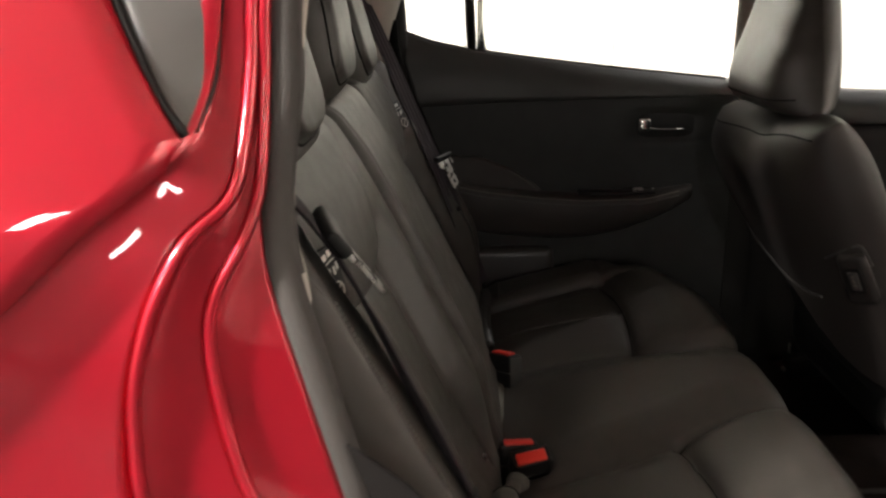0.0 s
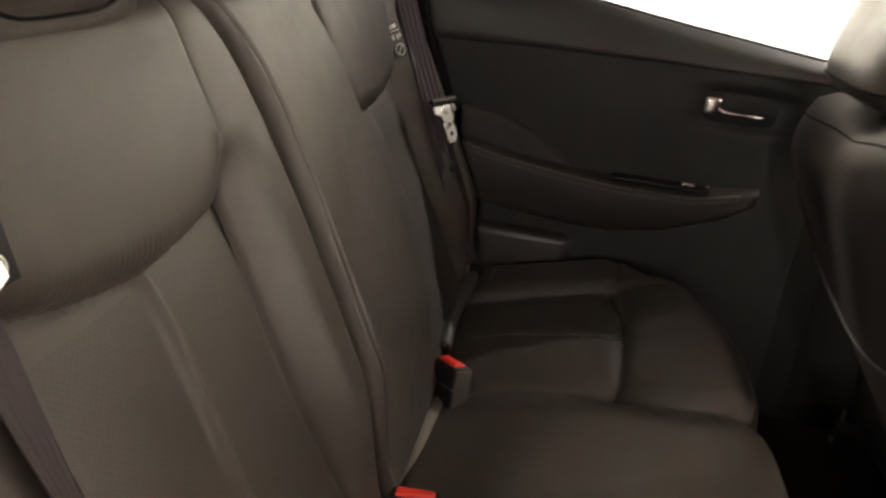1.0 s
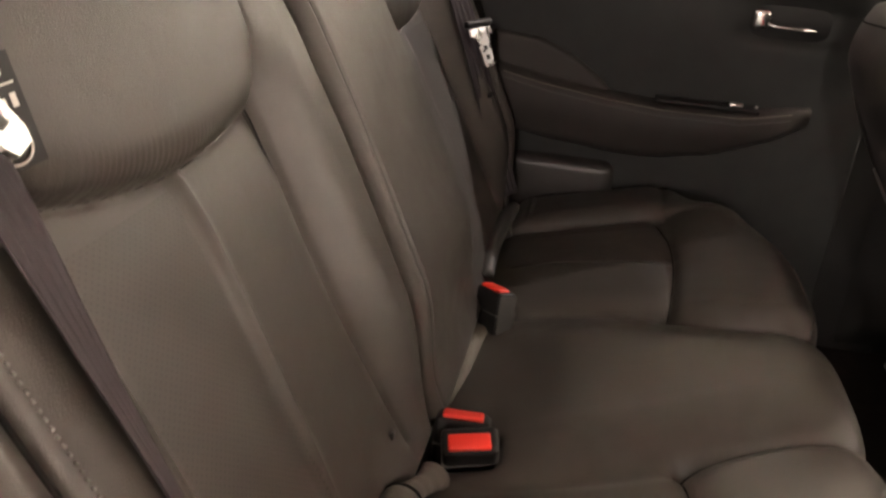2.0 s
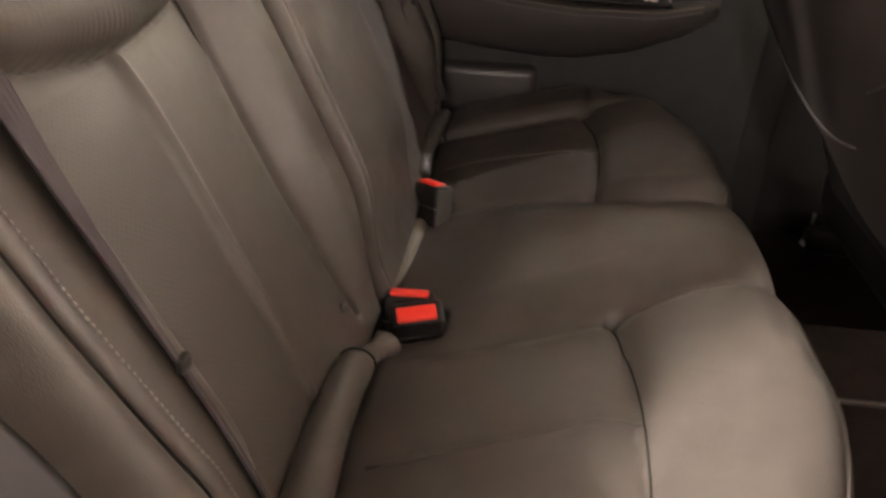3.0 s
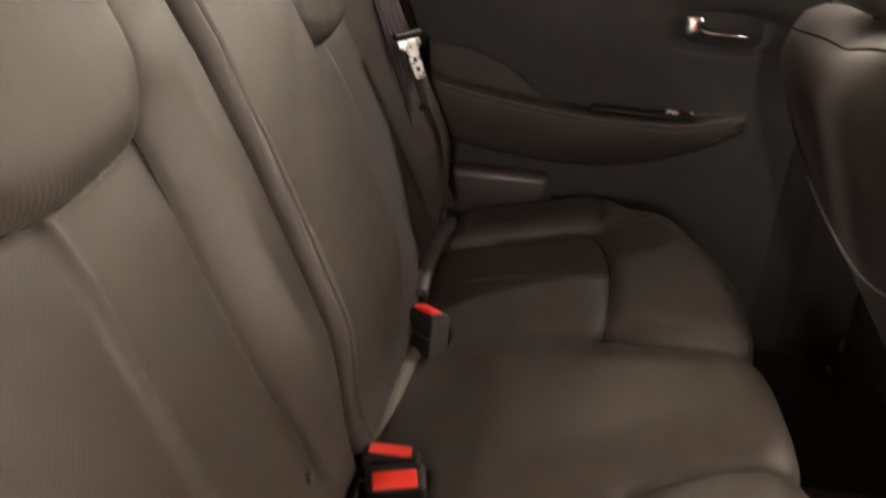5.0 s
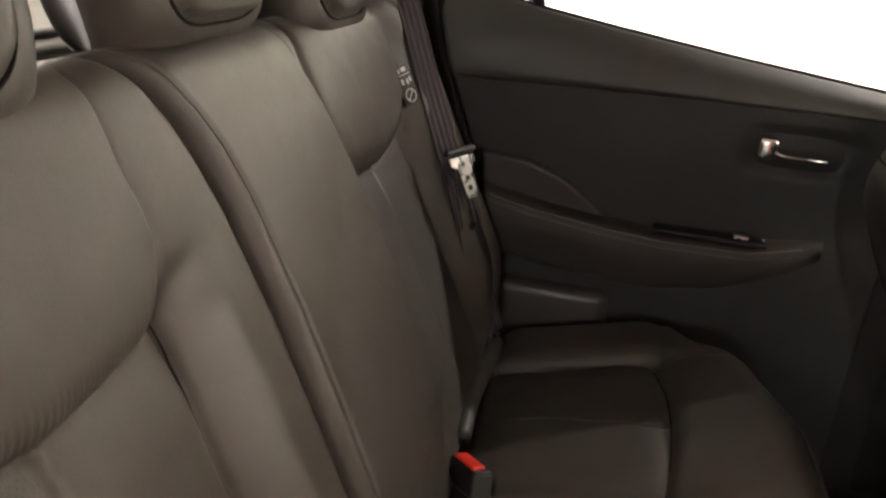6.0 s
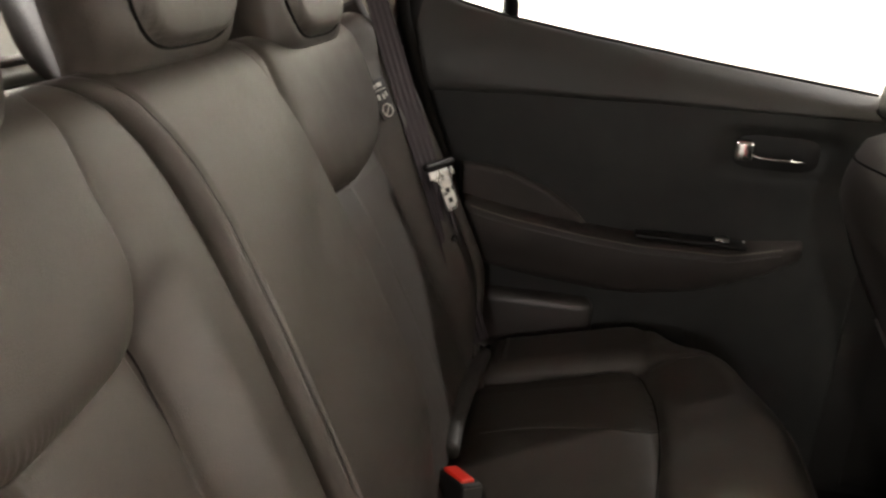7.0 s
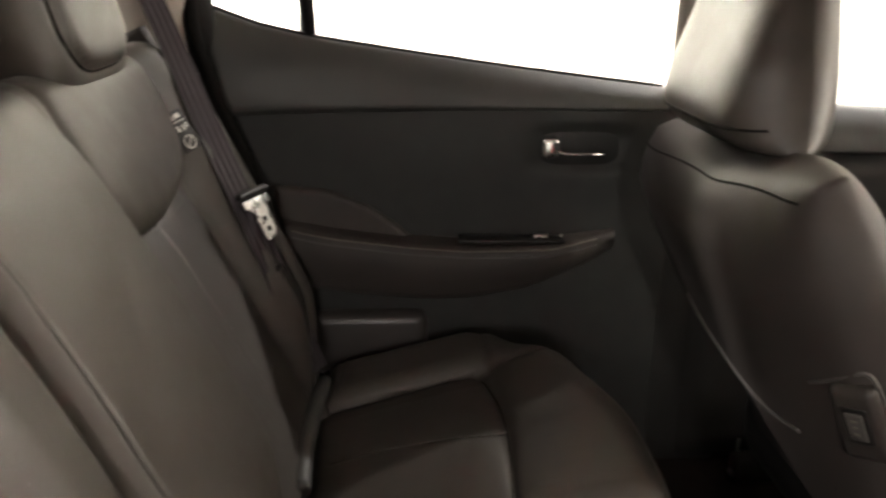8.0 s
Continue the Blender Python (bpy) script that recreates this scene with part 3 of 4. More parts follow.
# upper trim below the glass
T, Q = np.meshgrid(np.linspace(0, 1, 90), np.linspace(0, 1, 24), indexing="ij")
zz = crease_z(0.2 + T * 0.7) + Q * (sill(0.2 + T * 0.7) - crease_z(0.2 + T * 0.7))
xx = rear_edge(zz) + T * (0.925 - rear_edge(zz))
zz = crease_z(xx) + Q * (sill(xx) - crease_z(xx))
yy = DOOR_Y - 0.004 + 0.04 * Q ** 2.4 + 0.006 * (1 - step(Q, 0, 0.08))
slab("upper_trim", np.stack((xx, yy, zz), -1), np.stack((xx, np.full_like(yy, 0.76), zz), -1), VINYL, door, "soft black upper door trim")
# main panel
T2, Q2 = np.meshgrid(np.linspace(0, 1, 160), np.linspace(0, 1, 140), indexing="ij")
zz = 0.36 + Q2 * (1.002 - 0.36)
xx = rear_edge(zz) + T2 * (0.925 - rear_edge(zz))
yy = np.full_like(zz, DOOR_Y + 0.006)
yy += 0.016 * np.exp(-(((xx - 0.768) / 0.078) ** 4 + ((zz - 0.936) / 0.033) ** 4))
slab("door_panel", np.stack((xx, yy, zz), -1), np.stack((xx, np.full_like(yy, 0.76), zz), -1), LEATHER_DOOR, door)
# fabric pad above the rear of the armrest
T3, Q3 = np.meshgrid(np.linspace(0, 1, 60), np.linspace(0, 1, 30), indexing="ij")
px_ = 0.272 + T3 * 0.235
ptop = np.interp(px_, [0.2, 0.29, 0.355, 0.42, 0.47, 0.507], [0.872, 0.877, 0.872, 0.846, 0.812, 0.776])
pz_ = 0.765 + Q3 * (ptop - 0.765)
rim_ = np.minimum(np.minimum(T3 * 0.235, (1 - T3) * 0.235), (1 - Q3) * (ptop - 0.765))
py_ = DOOR_Y - 0.006 + edge_round(rim_, 0.010)
slab("door_pad", np.stack((px_, py_, pz_), -1), np.stack((px_, np.full_like(py_, DOOR_Y + 0.01), pz_), -1), ARMREST, door, "dark brown fabric pad")
# armrest
n = 70
ax = np.linspace(0.285, 0.830, n)
a_top = np.interp(ax, [0.285, 0.371, 0.489, 0.58, 0.713, 0.80, 0.83], [0.822, 0.806, 0.791, 0.784, 0.785, 0.796, 0.800])
a_bot = np.interp(ax, [0.285, 0.40, 0.518, 0.588, 0.679, 0.78, 0.83], [0.708, 0.690, 0.679, 0.681, 0.697, 0.736, 0.768])
rows_a = []
for k in range(n):
    out = 0.050 * math.sin(min(1, (ax[k] - 0.20) / 0.15) * math.pi / 2) * (1 - 0.75 * float(step(ax[k], 0.70, 0.845)))
    zt, zb = a_top[k], a_bot[k]
    prof = [(0.0, zt + 0.002), (-out * 0.75, zt + 0.002), (-out * 0.93, zt - 0.004), (-out, zt - 0.016), (-out * 0.96, zt - 0.4 * (zt - zb)), (-out * 0.8, zb + 0.25 * (zt - zb)), (-out * 0.5, zb + 0.01), (0.0, zb)]
    rows_a.append([(ax[k], DOOR_Y + p, z) for p, z in prof])
fr = np.array(rows_a)
bk = fr.copy()
bk[:, :, 1] = DOOR_Y + 0.03
arm = slab("armrest", fr, bk, ARMREST, door, "padded black armrest with stitched edge")
part("stitch_line", tube(fr[2:-4, 3] + np.array((0, -0.0008, 0.002)), 0.0011, 5), GREYPLASTIC, arm)
# Paler upper stitch row also carries the lit edge of the armrest.
part("stitch_line", tube(fr[2:-4, 2] + np.array((0, -0.0012, 0)), 0.0013, 5), GREYWEB, arm)
# switch plate with its rocker on the armrest
part("switch_plate", moved(rounded_box((0.175, 0.030, 0.008), 0.003), pose(0.655, 0.640, 0.793, 0, 0.5, 0)), BLACK, door)
part("window_switch", moved(rounded_box((0.024, 0.010, 0.008), 0.003), pose(0.704, 0.641, 0.798)), STEEL, door, "bright-tipped window switch")
part("switch_lamp", moved(rounded_box((0.004, 0.004, 0.003), 0.001), pose(0.738, 0.641, 0.799)), PRINT, door)
# handle: pivot block and lever
part("handle_cup", moved(rounded_box((0.160, 0.006, 0.066), 0.0028), pose(0.768, 0.684, 0.936)), BLACK, door)
part("handle_pivot", moved(rounded_box((0.030, 0.020, 0.034), 0.008), pose(0.717, 0.668, 0.940)), CHROME, door, "chrome door handle")
part("handle_lever", tube([(0.722, 0.664, 0.936), (0.742, 0.663, 0.931), (0.765, 0.663, 0.930), (0.806, 0.664, 0.930)], 0.0052, 8, 0.55), CHROME, door, "slim chrome lever")
part("rear_ledge", moved(rounded_box((0.200, 0.064, 0.120), 0.022, 5), pose(0.420, 0.680, 0.600, 0, 0, 0)), LEDGE, door, "grey plastic ledge at the foot of the door")
# window
WTOP = 1.46


def pane(name, x0, x1):
    g = np.array([[(x, 0.735 - 0.10 * q, float(sill(x)) - 0.01 + q * (WTOP - float(sill(x)) + 0.01)) for q in (0, 0.5, 1)] for x in np.linspace(x0, x1, 8)])
    ob = sheet(name, g, GLASS, door, "clear side window", 0.003, (0, 1, 0))
    ob.visible_shadow = False
    return ob


pane("window_pane", 0.345, 0.90)
pane("window_pane", 0.175, 0.320)
part("divider_bar", tube([(0.334, 0.722, 1.09), (0.330, 0.70, 1.20), (0.315, 0.63, 1.47)], 0.011, 8, 0.8, up=(0, 1, 0)), BLACK, door)
part("window_channel", tube([(x, 0.712, float(sill(x)) + 0.002) for x in np.linspace(0.172, 0.905, 30)], 0.003, 6), BLACK, door)
part("frame_rear", tube([(0.172, 0.72, 1.14), (0.165, 0.70, 1.25), (0.19, 0.63, 1.46)], 0.014, 8, up=(0, 1, 0)), BLACK, door)
part("frame_corner", tube([(0.168, 0.692, 1.06), (0.166, 0.690, 1.16), (0.164, 0.672, 1.26), (0.185, 0.63, 1.45)], 0.025, 8, up=(0, 1, 0)), BLACK, door)
part("frame_top", tube([(0.18, 0.63, 1.465), (0.5, 0.63, 1.475), (0.92, 0.63, 1.47)], 0.016, 8), BLACK, door)
# dark weather strip at the rear edge
part("edge_seal", tube([(rear_edge(z) - 0.012, DOOR_Y - 0.004, z) for z in np.linspace(0.45, 1.18, 30)], 0.011, 8, up=(0, 1, 0)), SEAM, door)

# far front door and its post
fdoor = thing("front_door", "closed front door with black trim and clear window", "car door", at=(1.4, DOOR_Y, 0.4))
T, Q = np.meshgrid(np.linspace(0, 1, 20), np.linspace(0, 1, 16), indexing="ij")
xx = 0.985 + T * 1.0
z1 = 1.012 - 0.055 * T
zz = 0.935 - 0.01 * T + Q * (z1 - 0.935 + 0.01 * T)
slab("upper_trim", np.stack((xx, DOOR_Y - 0.01 + 0.05 * Q ** 2.4, zz), -1), np.stack((xx, np.full_like(xx, 0.76), zz), -1), LEATHER_DOOR, fdoor)
zz = 0.36 + Q * (0.925 - 0.36)
slab("door_panel", np.stack((xx, np.full_like(xx, DOOR_Y + 0.008), zz), -1), np.stack((xx, np.full_like(xx, 0.76), zz), -1), SOFTBLACK, fdoor)
g = np.array([[(x, 0.735 - 0.10 * q, 0.95 + q * 0.50) for q in (0, 0.5, 1)] for x in np.linspace(0.99, 1.98, 6)])
sheet("window_pane", g, GLASS, fdoor, "clear side window", 0.003, (0, 1, 0)).visible_shadow = False

# ---- car body ----
body = thing("car_body", "glossy red car body with open rear doorway", "car body", at=(0, -0.8, 0.3))
R1 = smooth_line([(0.18, -0.60, 1.38), (0.150, -0.62, 1.262), (0.143, -0.625, 1.221), (0.136, -0.635, 1.187), (0.127, -0.662, 1.157), (0.102, -0.68, 1.134), (0.071, -0.695, 1.111), (0.022, -0.715, 1.068), (-0.023, -0.735, 1.034), (-0.06, -0.75, 0.98), (-0.08, -0.77, 0.86), (-0.05, -0.79, 0.70), (0.05, -0.80, 0.50), (0.10, -0.80, 0.36)], 90)
R2 = smooth_line([(0.195, -0.585, 1.38), (0.164, -0.605, 1.262), (0.157, -0.613, 1.199), (0.151, -0.63, 1.150), (0.143, -0.645, 1.119), (0.115, -0.66, 1.094), (0.093, -0.675, 1.053), (0.080, -0.685, 1.006), (0.076, -0.69, 0.959), (0.078, -0.695, 0.919), (0.09, -0.70, 0.80), (0.16, -0.71, 0.68), (0.25, -0.73, 0.50), (0.30, -0.73, 0.36)], 90)
R3 = smooth_line([(0.20, -0.583, 1.38), (0.171, -0.603, 1.262), (0.164, -0.61, 1.187), (0.158, -0.625, 1.122), (0.146, -0.64, 1.087), (0.128, -0.65, 1.055), (0.122, -0.656, 1.025), (0.126, -0.66, 0.975), (0.136, -0.665, 0.929), (0.146, -0.668, 0.899), (0.18, -0.68, 0.80), (0.25, -0.69, 0.68), (0.34, -0.70, 0.50), (0.40, -0.70, 0.36)], 90)
R4 = smooth_line([(0.21, -0.58, 1.38), (0.177, -0.60, 1.262), (0.170, -0.607, 1.187), (0.161, -0.618, 1.125), (0.159, -0.622, 1.095), (0.163, -0.628, 1.054), (0.179, -0.635, 0.992), (0.202, -0.64, 0.902), (0.209, -0.64, 0.878), (0.228, -0.645, 0.84), (0.268, -0.648, 0.78), (0.345, -0.65, 0.68), (0.44, -0.655, 0.50), (0.50, -0.66, 0.36)], 90)


def loft(name, rails, material, parent, bulge=(), label="", per=10, thick=(-0.05, 0.01, 0)):
    """Skin through the rails, bulged between each pair."""
    cols = []
    for k in range(len(rails) - 1):
        a, b = rails[k], rails[k + 1]
        for s in np.linspace(0, 1, per, endpoint=(k == len(rails) - 2)):
            p = a * (1 - s) + b * s
            w = bulge[k] if k < len(bulge) else 0
            cols.append(p + np.array((w, 0, 0)) * math.sin(s * math.pi))
    g = np.stack(cols, 1)
    return slab(name, g, g + np.array(thick), material, parent, label)


R1b = R1 + np.array((-0.010, 0.026, 0)) * np.clip((1.20 - R1[:, 2:3]) / 0.06, 0.25, 1)
R2b = R2 + np.array((0.004, 0.004, 0))
R3b = R3 + np.array((0.003, 0.003, 0))
for rails, w in (([R1, R1b], 0.002), ([R1b, R2], -0.008), ([R2, R2b], 0.002), ([R2b, R3], -0.008), ([R3, R3b], 0.001), ([R3b, R4], -0.004)):
    loft("door_jamb", rails, PAINT, body, (w,), per=14)
for rail in (R2, R3):
    part("jamb_bead", tube(rail[4:70] + np.array((0.003, -0.001, 0)), 0.0045, 8, up=(0, 1, 0)), PAINT, body)
part("weather_strip", tube(R4 + np.array((0.006, 0.012, 0)), 0.0135, 12, up=(0, 1, 0)), RUBBER, body, "soft grey rubber door seal")
part("strip_lip", tube(R4[R4[:, 2] > 1.048] + np.array((0.006, 0.031, 0)), 0.0115, 10, up=(0, 1, 0)), RUBBER, body)
part("inner_pillar_trim", tube(R4 + np.array((-0.03, 0.04, 0)), 0.030, 12, up=(0, 1, 0)), SOFTBLACK, body)
trim_in = smooth_line([(0.215, -0.642, 0.93), (0.262, -0.644, 0.89), (0.310, -0.645, 0.829), (0.334, -0.646, 0.763), (0.358, -0.647, 0.68), (0.40, -0.65, 0.50)], 30)
trim_out = smooth_line([(0.207, -0.636, 0.93), (0.224, -0.638, 0.89), (0.256, -0.641, 0.829), (0.300, -0.643, 0.763), (0.352, -0.645, 0.68), (0.39, -0.650, 0.50)], 30)
g = np.array([[a * (1 - q) + b * q for q in np.linspace(0, 1, 14)] for a, b in zip(trim_in, trim_out)])
trim = sheet("pillar_trim", g, PILLAR, body, "dark grained lower pillar trim", 0.003, (0, 1, 0))
part("trim_seam", tube([(0.306, -0.6445, 0.822), (0.301, -0.6449, 0.795), (0.300, -0.6447, 0.768)], 0.0005, 5, up=(0, 1, 0)), SEAM, trim)
# rear wing with the pointed quarter window
wing_edge = np.concatenate((smooth_line([(0.03, -0.60, 1.38), (0.084, -0.645, 1.244), (0.109, -0.66, 1.188), (0.124, -0.665, 1.160)], 20), R1[31:]))
far_edge = wing_edge + np.array((-0.9, -0.02, 0))
cols = [wing_edge * (1 - s) + far_edge * s + np.array((0, -0.07 * math.sin(min(1, s * 1.1) * math.pi), 0)) for s in np.linspace(0, 1, 40)]
sheet("rear_wing", np.stack(cols, 1), PAINT, body, "", 0.012, (0, 1, 0))
left = smooth_line([(0.032, -0.592, 1.38), (0.086, -0.638, 1.244), (0.110, -0.653, 1.188), (0.1255, -0.657, 1.162)], 20)
right = smooth_line([(0.178, -0.594, 1.38), (0.146, -0.614, 1.250), (0.138, -0.626, 1.194), (0.1285, -0.648, 1.164)], 20)
g = np.array([[a * (1 - s) + b * s for s in np.linspace(0, 1, 6)] for a, b in zip(left, right)])
sheet("quarter_window", g, TINTED, body, "dark tinted pointed quarter window", 0.004, (0, 1, 0))
part("window_seal", tube(left, 0.003, 6, up=(0, 1, 0)), BLACK, body)
part("window_seal", tube(right, 0.003, 6, up=(0, 1, 0)), BLACK, body)

# roof, pillars and outer skin that close the cabin
roofg = np.array([[(x, y, 1.47 + 0.05 * (1 - (y / 0.62) ** 2) - 0.05 * ((x - 0.5) / 1.1) ** 2) for y in np.linspace(-0.62, 0.62, 14)] for x in np.linspace(-0.55, 1.55, 18)])
roof = slab("ceiling", roofg, roofg + np.array((0, 0, 0.04)), HEADLINER)
tagged(roof, "pale cloth headliner under the car roof", "headliner", kind="structure")
for s in (-1, 1):
    part("roof_rail", tube([(-0.5, s * 0.60, 1.42), (0.1, s * 0.61, 1.445), (0.5, s * 0.61, 1.45), (1.0, s * 0.61, 1.45), (1.6, s * 0.59, 1.40)], 0.045, 10), PAINT, body)
part("centre_post", tube([(0.945, 0.70, 0.99), (0.945, 0.70, 1.03), (0.94, 0.68, 1.2), (0.915, 0.625, 1.48)], 0.032, 10, up=(0, 1, 0)), PALE, body, "pale grey centre post trim")
part("rear_post", tube([(0.08, 0.70, 0.98), (0.09, 0.69, 1.15), (0.13, 0.65, 1.30), (0.20, 0.62, 1.48)], 0.072, 12, up=(0, 1, 0)), PALE, body, "pale beige rear post trim")
part("rear_post", tube([(0.03, -0.63, 0.98), (0.06, -0.61, 1.15), (0.10, -0.58, 1.30), (0.17, -0.57, 1.48)], 0.04, 12, up=(0, 1, 0)), PALE, body)
edge_line = smooth_line([(0.174, -0.594, 1.016), (0.171, -0.593, 1.045), (0.165, -0.590, 1.09), (0.172, -0.580, 1.17), (0.192, -0.566, 1.30), (0.211, -0.560, 1.42)], 20)
part("post_trim_edge", tube(edge_line, 0.011, 10, 0.6, up=(0, 1, 0)), PALE, body, "pale beige edge of the rear post trim")
# lower side trims that close the cabin
part("sill_panel", moved(rounded_box((2.4, 0.10, 0.16), 0.02), pose(0.8, 0.74, 0.35)), SOFTBLACK, body)
part("post_foot", moved(rounded_box((0.16, 0.05, 0.72), 0.015), pose(0.985, 0.708, 0.66)), SOFTBLACK, body)
# Filler added behind the post to block light leaking past the door edge.
part("leak_filler", moved(rounded_box((0.10, 0.02, 0.26), 0.004), pose(0.160, 0.752, 1.005)), SOFTBLACK, body)
part("quarter_trim", moved(rounded_box((0.46, 0.03, 0.70), 0.008), pose(0.13, 0.712, 0.70)), SOFTBLACK, body)
part("quarter_trim", moved(rounded_box((0.26, 0.03, 0.70), 0.008), pose(-0.01, -0.600, 0.68)), SOFTBLACK, body)
# Unseen front side, post and dash wall, added to block light from ahead.
part("front_side", moved(rounded_box((1.15, 0.06, 0.72), 0.02), pose(1.58, -0.74, 0.66)), PAINT, body)
part("front_post", tube([(0.99, -0.74, 0.30), (0.99, -0.72, 1.02), (0.96, -0.68, 1.25), (0.93, -0.63, 1.48)], 0.04, 10, up=(0, 1, 0)), PAINT, body)
part("dash_wall", moved(rounded_box((0.10, 1.42, 0.80), 0.03), pose(2.10, 0, 0.70)), SOFTBLACK, body)
# outer skins
roof_skin = roofg * np.array((1, 1.06, 1)) + np.array((0, 0, 0.052))
slab("roof_skin", roof_skin, roof_skin + np.array((0, 0, 0.008)), PAINT, body)
for nm, x0, x1, owner in (("outer_skin", 0.22, 0.92, door), ("outer_skin", 0.99, 1.98, fdoor), ("quarter_skin", -0.62, 0.20, body)):
    gx, gq = np.meshgrid(np.linspace(x0, x1, 16), np.linspace(0, 1, 12), indexing="ij")
    gz = 0.30 + gq * ((sill(gx) if owner is not fdoor else np.full_like(gx, 0.99)) - 0.05 - 0.30)
    grid = np.stack((gx, 0.785 + 0.03 * np.sin(gq * math.pi), gz), -1)
    sheet(nm, grid, PAINT, owner, "", 0.008, (0, -1, 0))
part("tail_skin", moved(rounded_box((0.03, 1.46, 0.75), 0.012), pose(-0.665, 0, 0.66)), PAINT, body)
# luggage bay behind the seat backs
for s in (-1, 1):
    part("bay_side", moved(rounded_box((0.62, 0.05, 0.72), 0.01), pose(-0.30, s * 0.66, 0.78)), GREYPLASTIC, body)
part("tail_panel", moved(rounded_box((0.05, 1.30, 1.04), 0.01), pose(-0.62, 0, 0.94)), BAYGREY, body)
part("parcel_cover", moved(rounded_box((0.46, 1.20, 0.012), 0.005), pose(-0.315, 0, 1.062)), BAYGREY, body)
part("cover_edge", tube([(-0.120, -0.60, 1.071), (-0.122, 0.0, 1.073), (-0.120, 0.60, 1.071)], 0.006, 8), SOFTBLACK, body)

# ---- cabin floor ----
fx, fy = np.meshgrid(np.linspace(0.5, 2.0, 90), np.linspace(-0.70, 0.70, 90), indexing="ij")
hump = 0.155 * (1 - step(np.abs(fy + 0.012), 0.070, 0.084)) * (1 - 0.5 * step(fx, 1.03, 1.07))
fz = 0.34 + hump
gfl = np.stack((fx, fy, fz), -1)
floor = slab("floor", gfl, gfl - np.array((0, 0, 0.06)), CARPET)
tagged(floor, "brown-black carpeted car floor with a raised tunnel", "car floor", kind="structure")
tunnel = thing("tunnel_mat", "brown-black carpet mat folded over the floor tunnel", "carpet mat", at=(0.85, -0.01, 0.50))
bm = rounded_box((0.42, 0.165, 0.030), 0.007, 3)
for vert in bm.verts:
    vert.co.x += 0.40 * vert.co.y * (vert.co.x > 0)
part("mat", moved(bm, pose(0.845, -0.010, 0.489)), CARPET, tunnel)
# Paler strip stands for the light caught along the mat's near edge.
part("mat_catch_light", tube([(0.64, -0.091, 0.5025), (0.85, -0.091, 0.503), (1.018, -0.091, 0.503)], 0.0032, 8), LEDGE, tunnel)
part("door_sill", moved(rounded_box((1.6, 0.12, 0.12), 0.02), pose(1.0, -0.72, 0.33)), SOFTBLACK, body)


# ---- front seats ----
def front_seat(y, dx=0.0):
    ob = thing("front_chair", "charcoal leather front seat seen from behind with piped edges", "car seat", "front seats", at=(1.05, y, 0.35))
    tl = radians(24)
    up = np.array((-math.sin(tl), 0, math.cos(tl)))
    ba = np.array((-math.cos(tl), 0, -math.sin(tl)))
    o = np.array((1.05 + dx, y, 0.60))
    S, T = np.meshgrid(np.linspace(-1, 1, 60), np.linspace(0, 1, 70), indexing="ij")
    foot = np.interp(S, [-1, -0.62, -0.22, -0.07, 0.19, 0.33, 0.6, 0.8, 1], [-0.02, 0.030, 0.135, 0.154, 0.182, 0.208, 0.27, 0.31, 0.34])
    wing = lambda sx: step(-np.asarray(sx, float), 0.0, 0.85)
    v = foot + T * (0.43 + 0.038 * wing(S) - foot)

    def fullness(sx, vx):
        """How far the pillow stands out: round towards the inboard side, flat outboard, rolled over at the top."""
        p = 2.6 + 2.0 * step(sx, -0.8, 0.6)
        return np.maximum(1 - np.abs(sx) ** p, 0) ** 0.52 * np.maximum(1 - np.maximum((vx + 0.12) / 0.55 - 0.87, 0) ** 2 / (0.0170 + 0.0225 * wing(sx)), 0) ** 0.5

    def rear_point(sx, vx, lift):
        sx, vx = np.array(sx, float), np.array(vx, float)
        hf = 0.290 - (0.050 - 0.030 * wing(sx)) * step(vx, 0.34, 0.45)
        return o + vx[..., None] * up + (0.010 + 0.068 * fullness(sx, vx) + lift)[..., None] * ba + (sx * hf)[..., None] * np.array((0, 1, 0))

    k = fullness(S, v)
    front = rear_point(S, v, -0.030 - 0.138 * k)
    slab("backrest", rear_point(S, v, 0.0), front, CHAIRBACK, ob)
    part("lower_back", moved(rounded_box((0.10, 0.42, 0.26), 0.045, 4), pose(1.050 + dx, y - 0.03, 0.635, 0, -22, 0)), SOFTBLACK, ob)
    # piping that sweeps across the lower back
    pl = smooth_line([(0.36, 0.222), (0.19, 0.188), (-0.07, 0.164), (-0.22, 0.156), (-0.45, 0.154), (-0.64, 0.160)], 40)
    part("piping", tube(rear_point(pl[:, 0], pl[:, 1], 0.001), 0.0026, 6, up=(1, 0, 0)), GREYPLASTIC, ob, "grey piping")
    sl = np.linspace(-0.94, 0.94, 50)
    part("shoulder_seam", tube(rear_point(sl, 0.4265 - 0.012 * sl ** 2 + 0.038 * wing(sl), 0.0006), 0.0016, 6, up=(1, 0, 0)), SEAM, ob)
    # round hinge cover low on the inboard side
    hx, hy, hz = 1.092 + dx, y - 0.238, 0.508
    hinge = tube([(hx, hy + 0.03, hz), (hx, hy + 0.004, hz), (hx, hy, hz)], [0.058, 0.058, 0.053], 32, up=(0, 0, 1))
    cover = part("hinge_cover", hinge, SOFTBLACK, ob, "round black plastic hinge cover")
    # Paler rim stands for the light on the cover's edge.
    part("lit_cover_rim", tube([(hx + 0.055 * math.cos(q), hy, hz + 0.055 * math.sin(q)) for q in np.linspace(0, 2 * math.pi, 40)], 0.002, 6, up=(0, 1, 0)), GREYPLASTIC, cover)
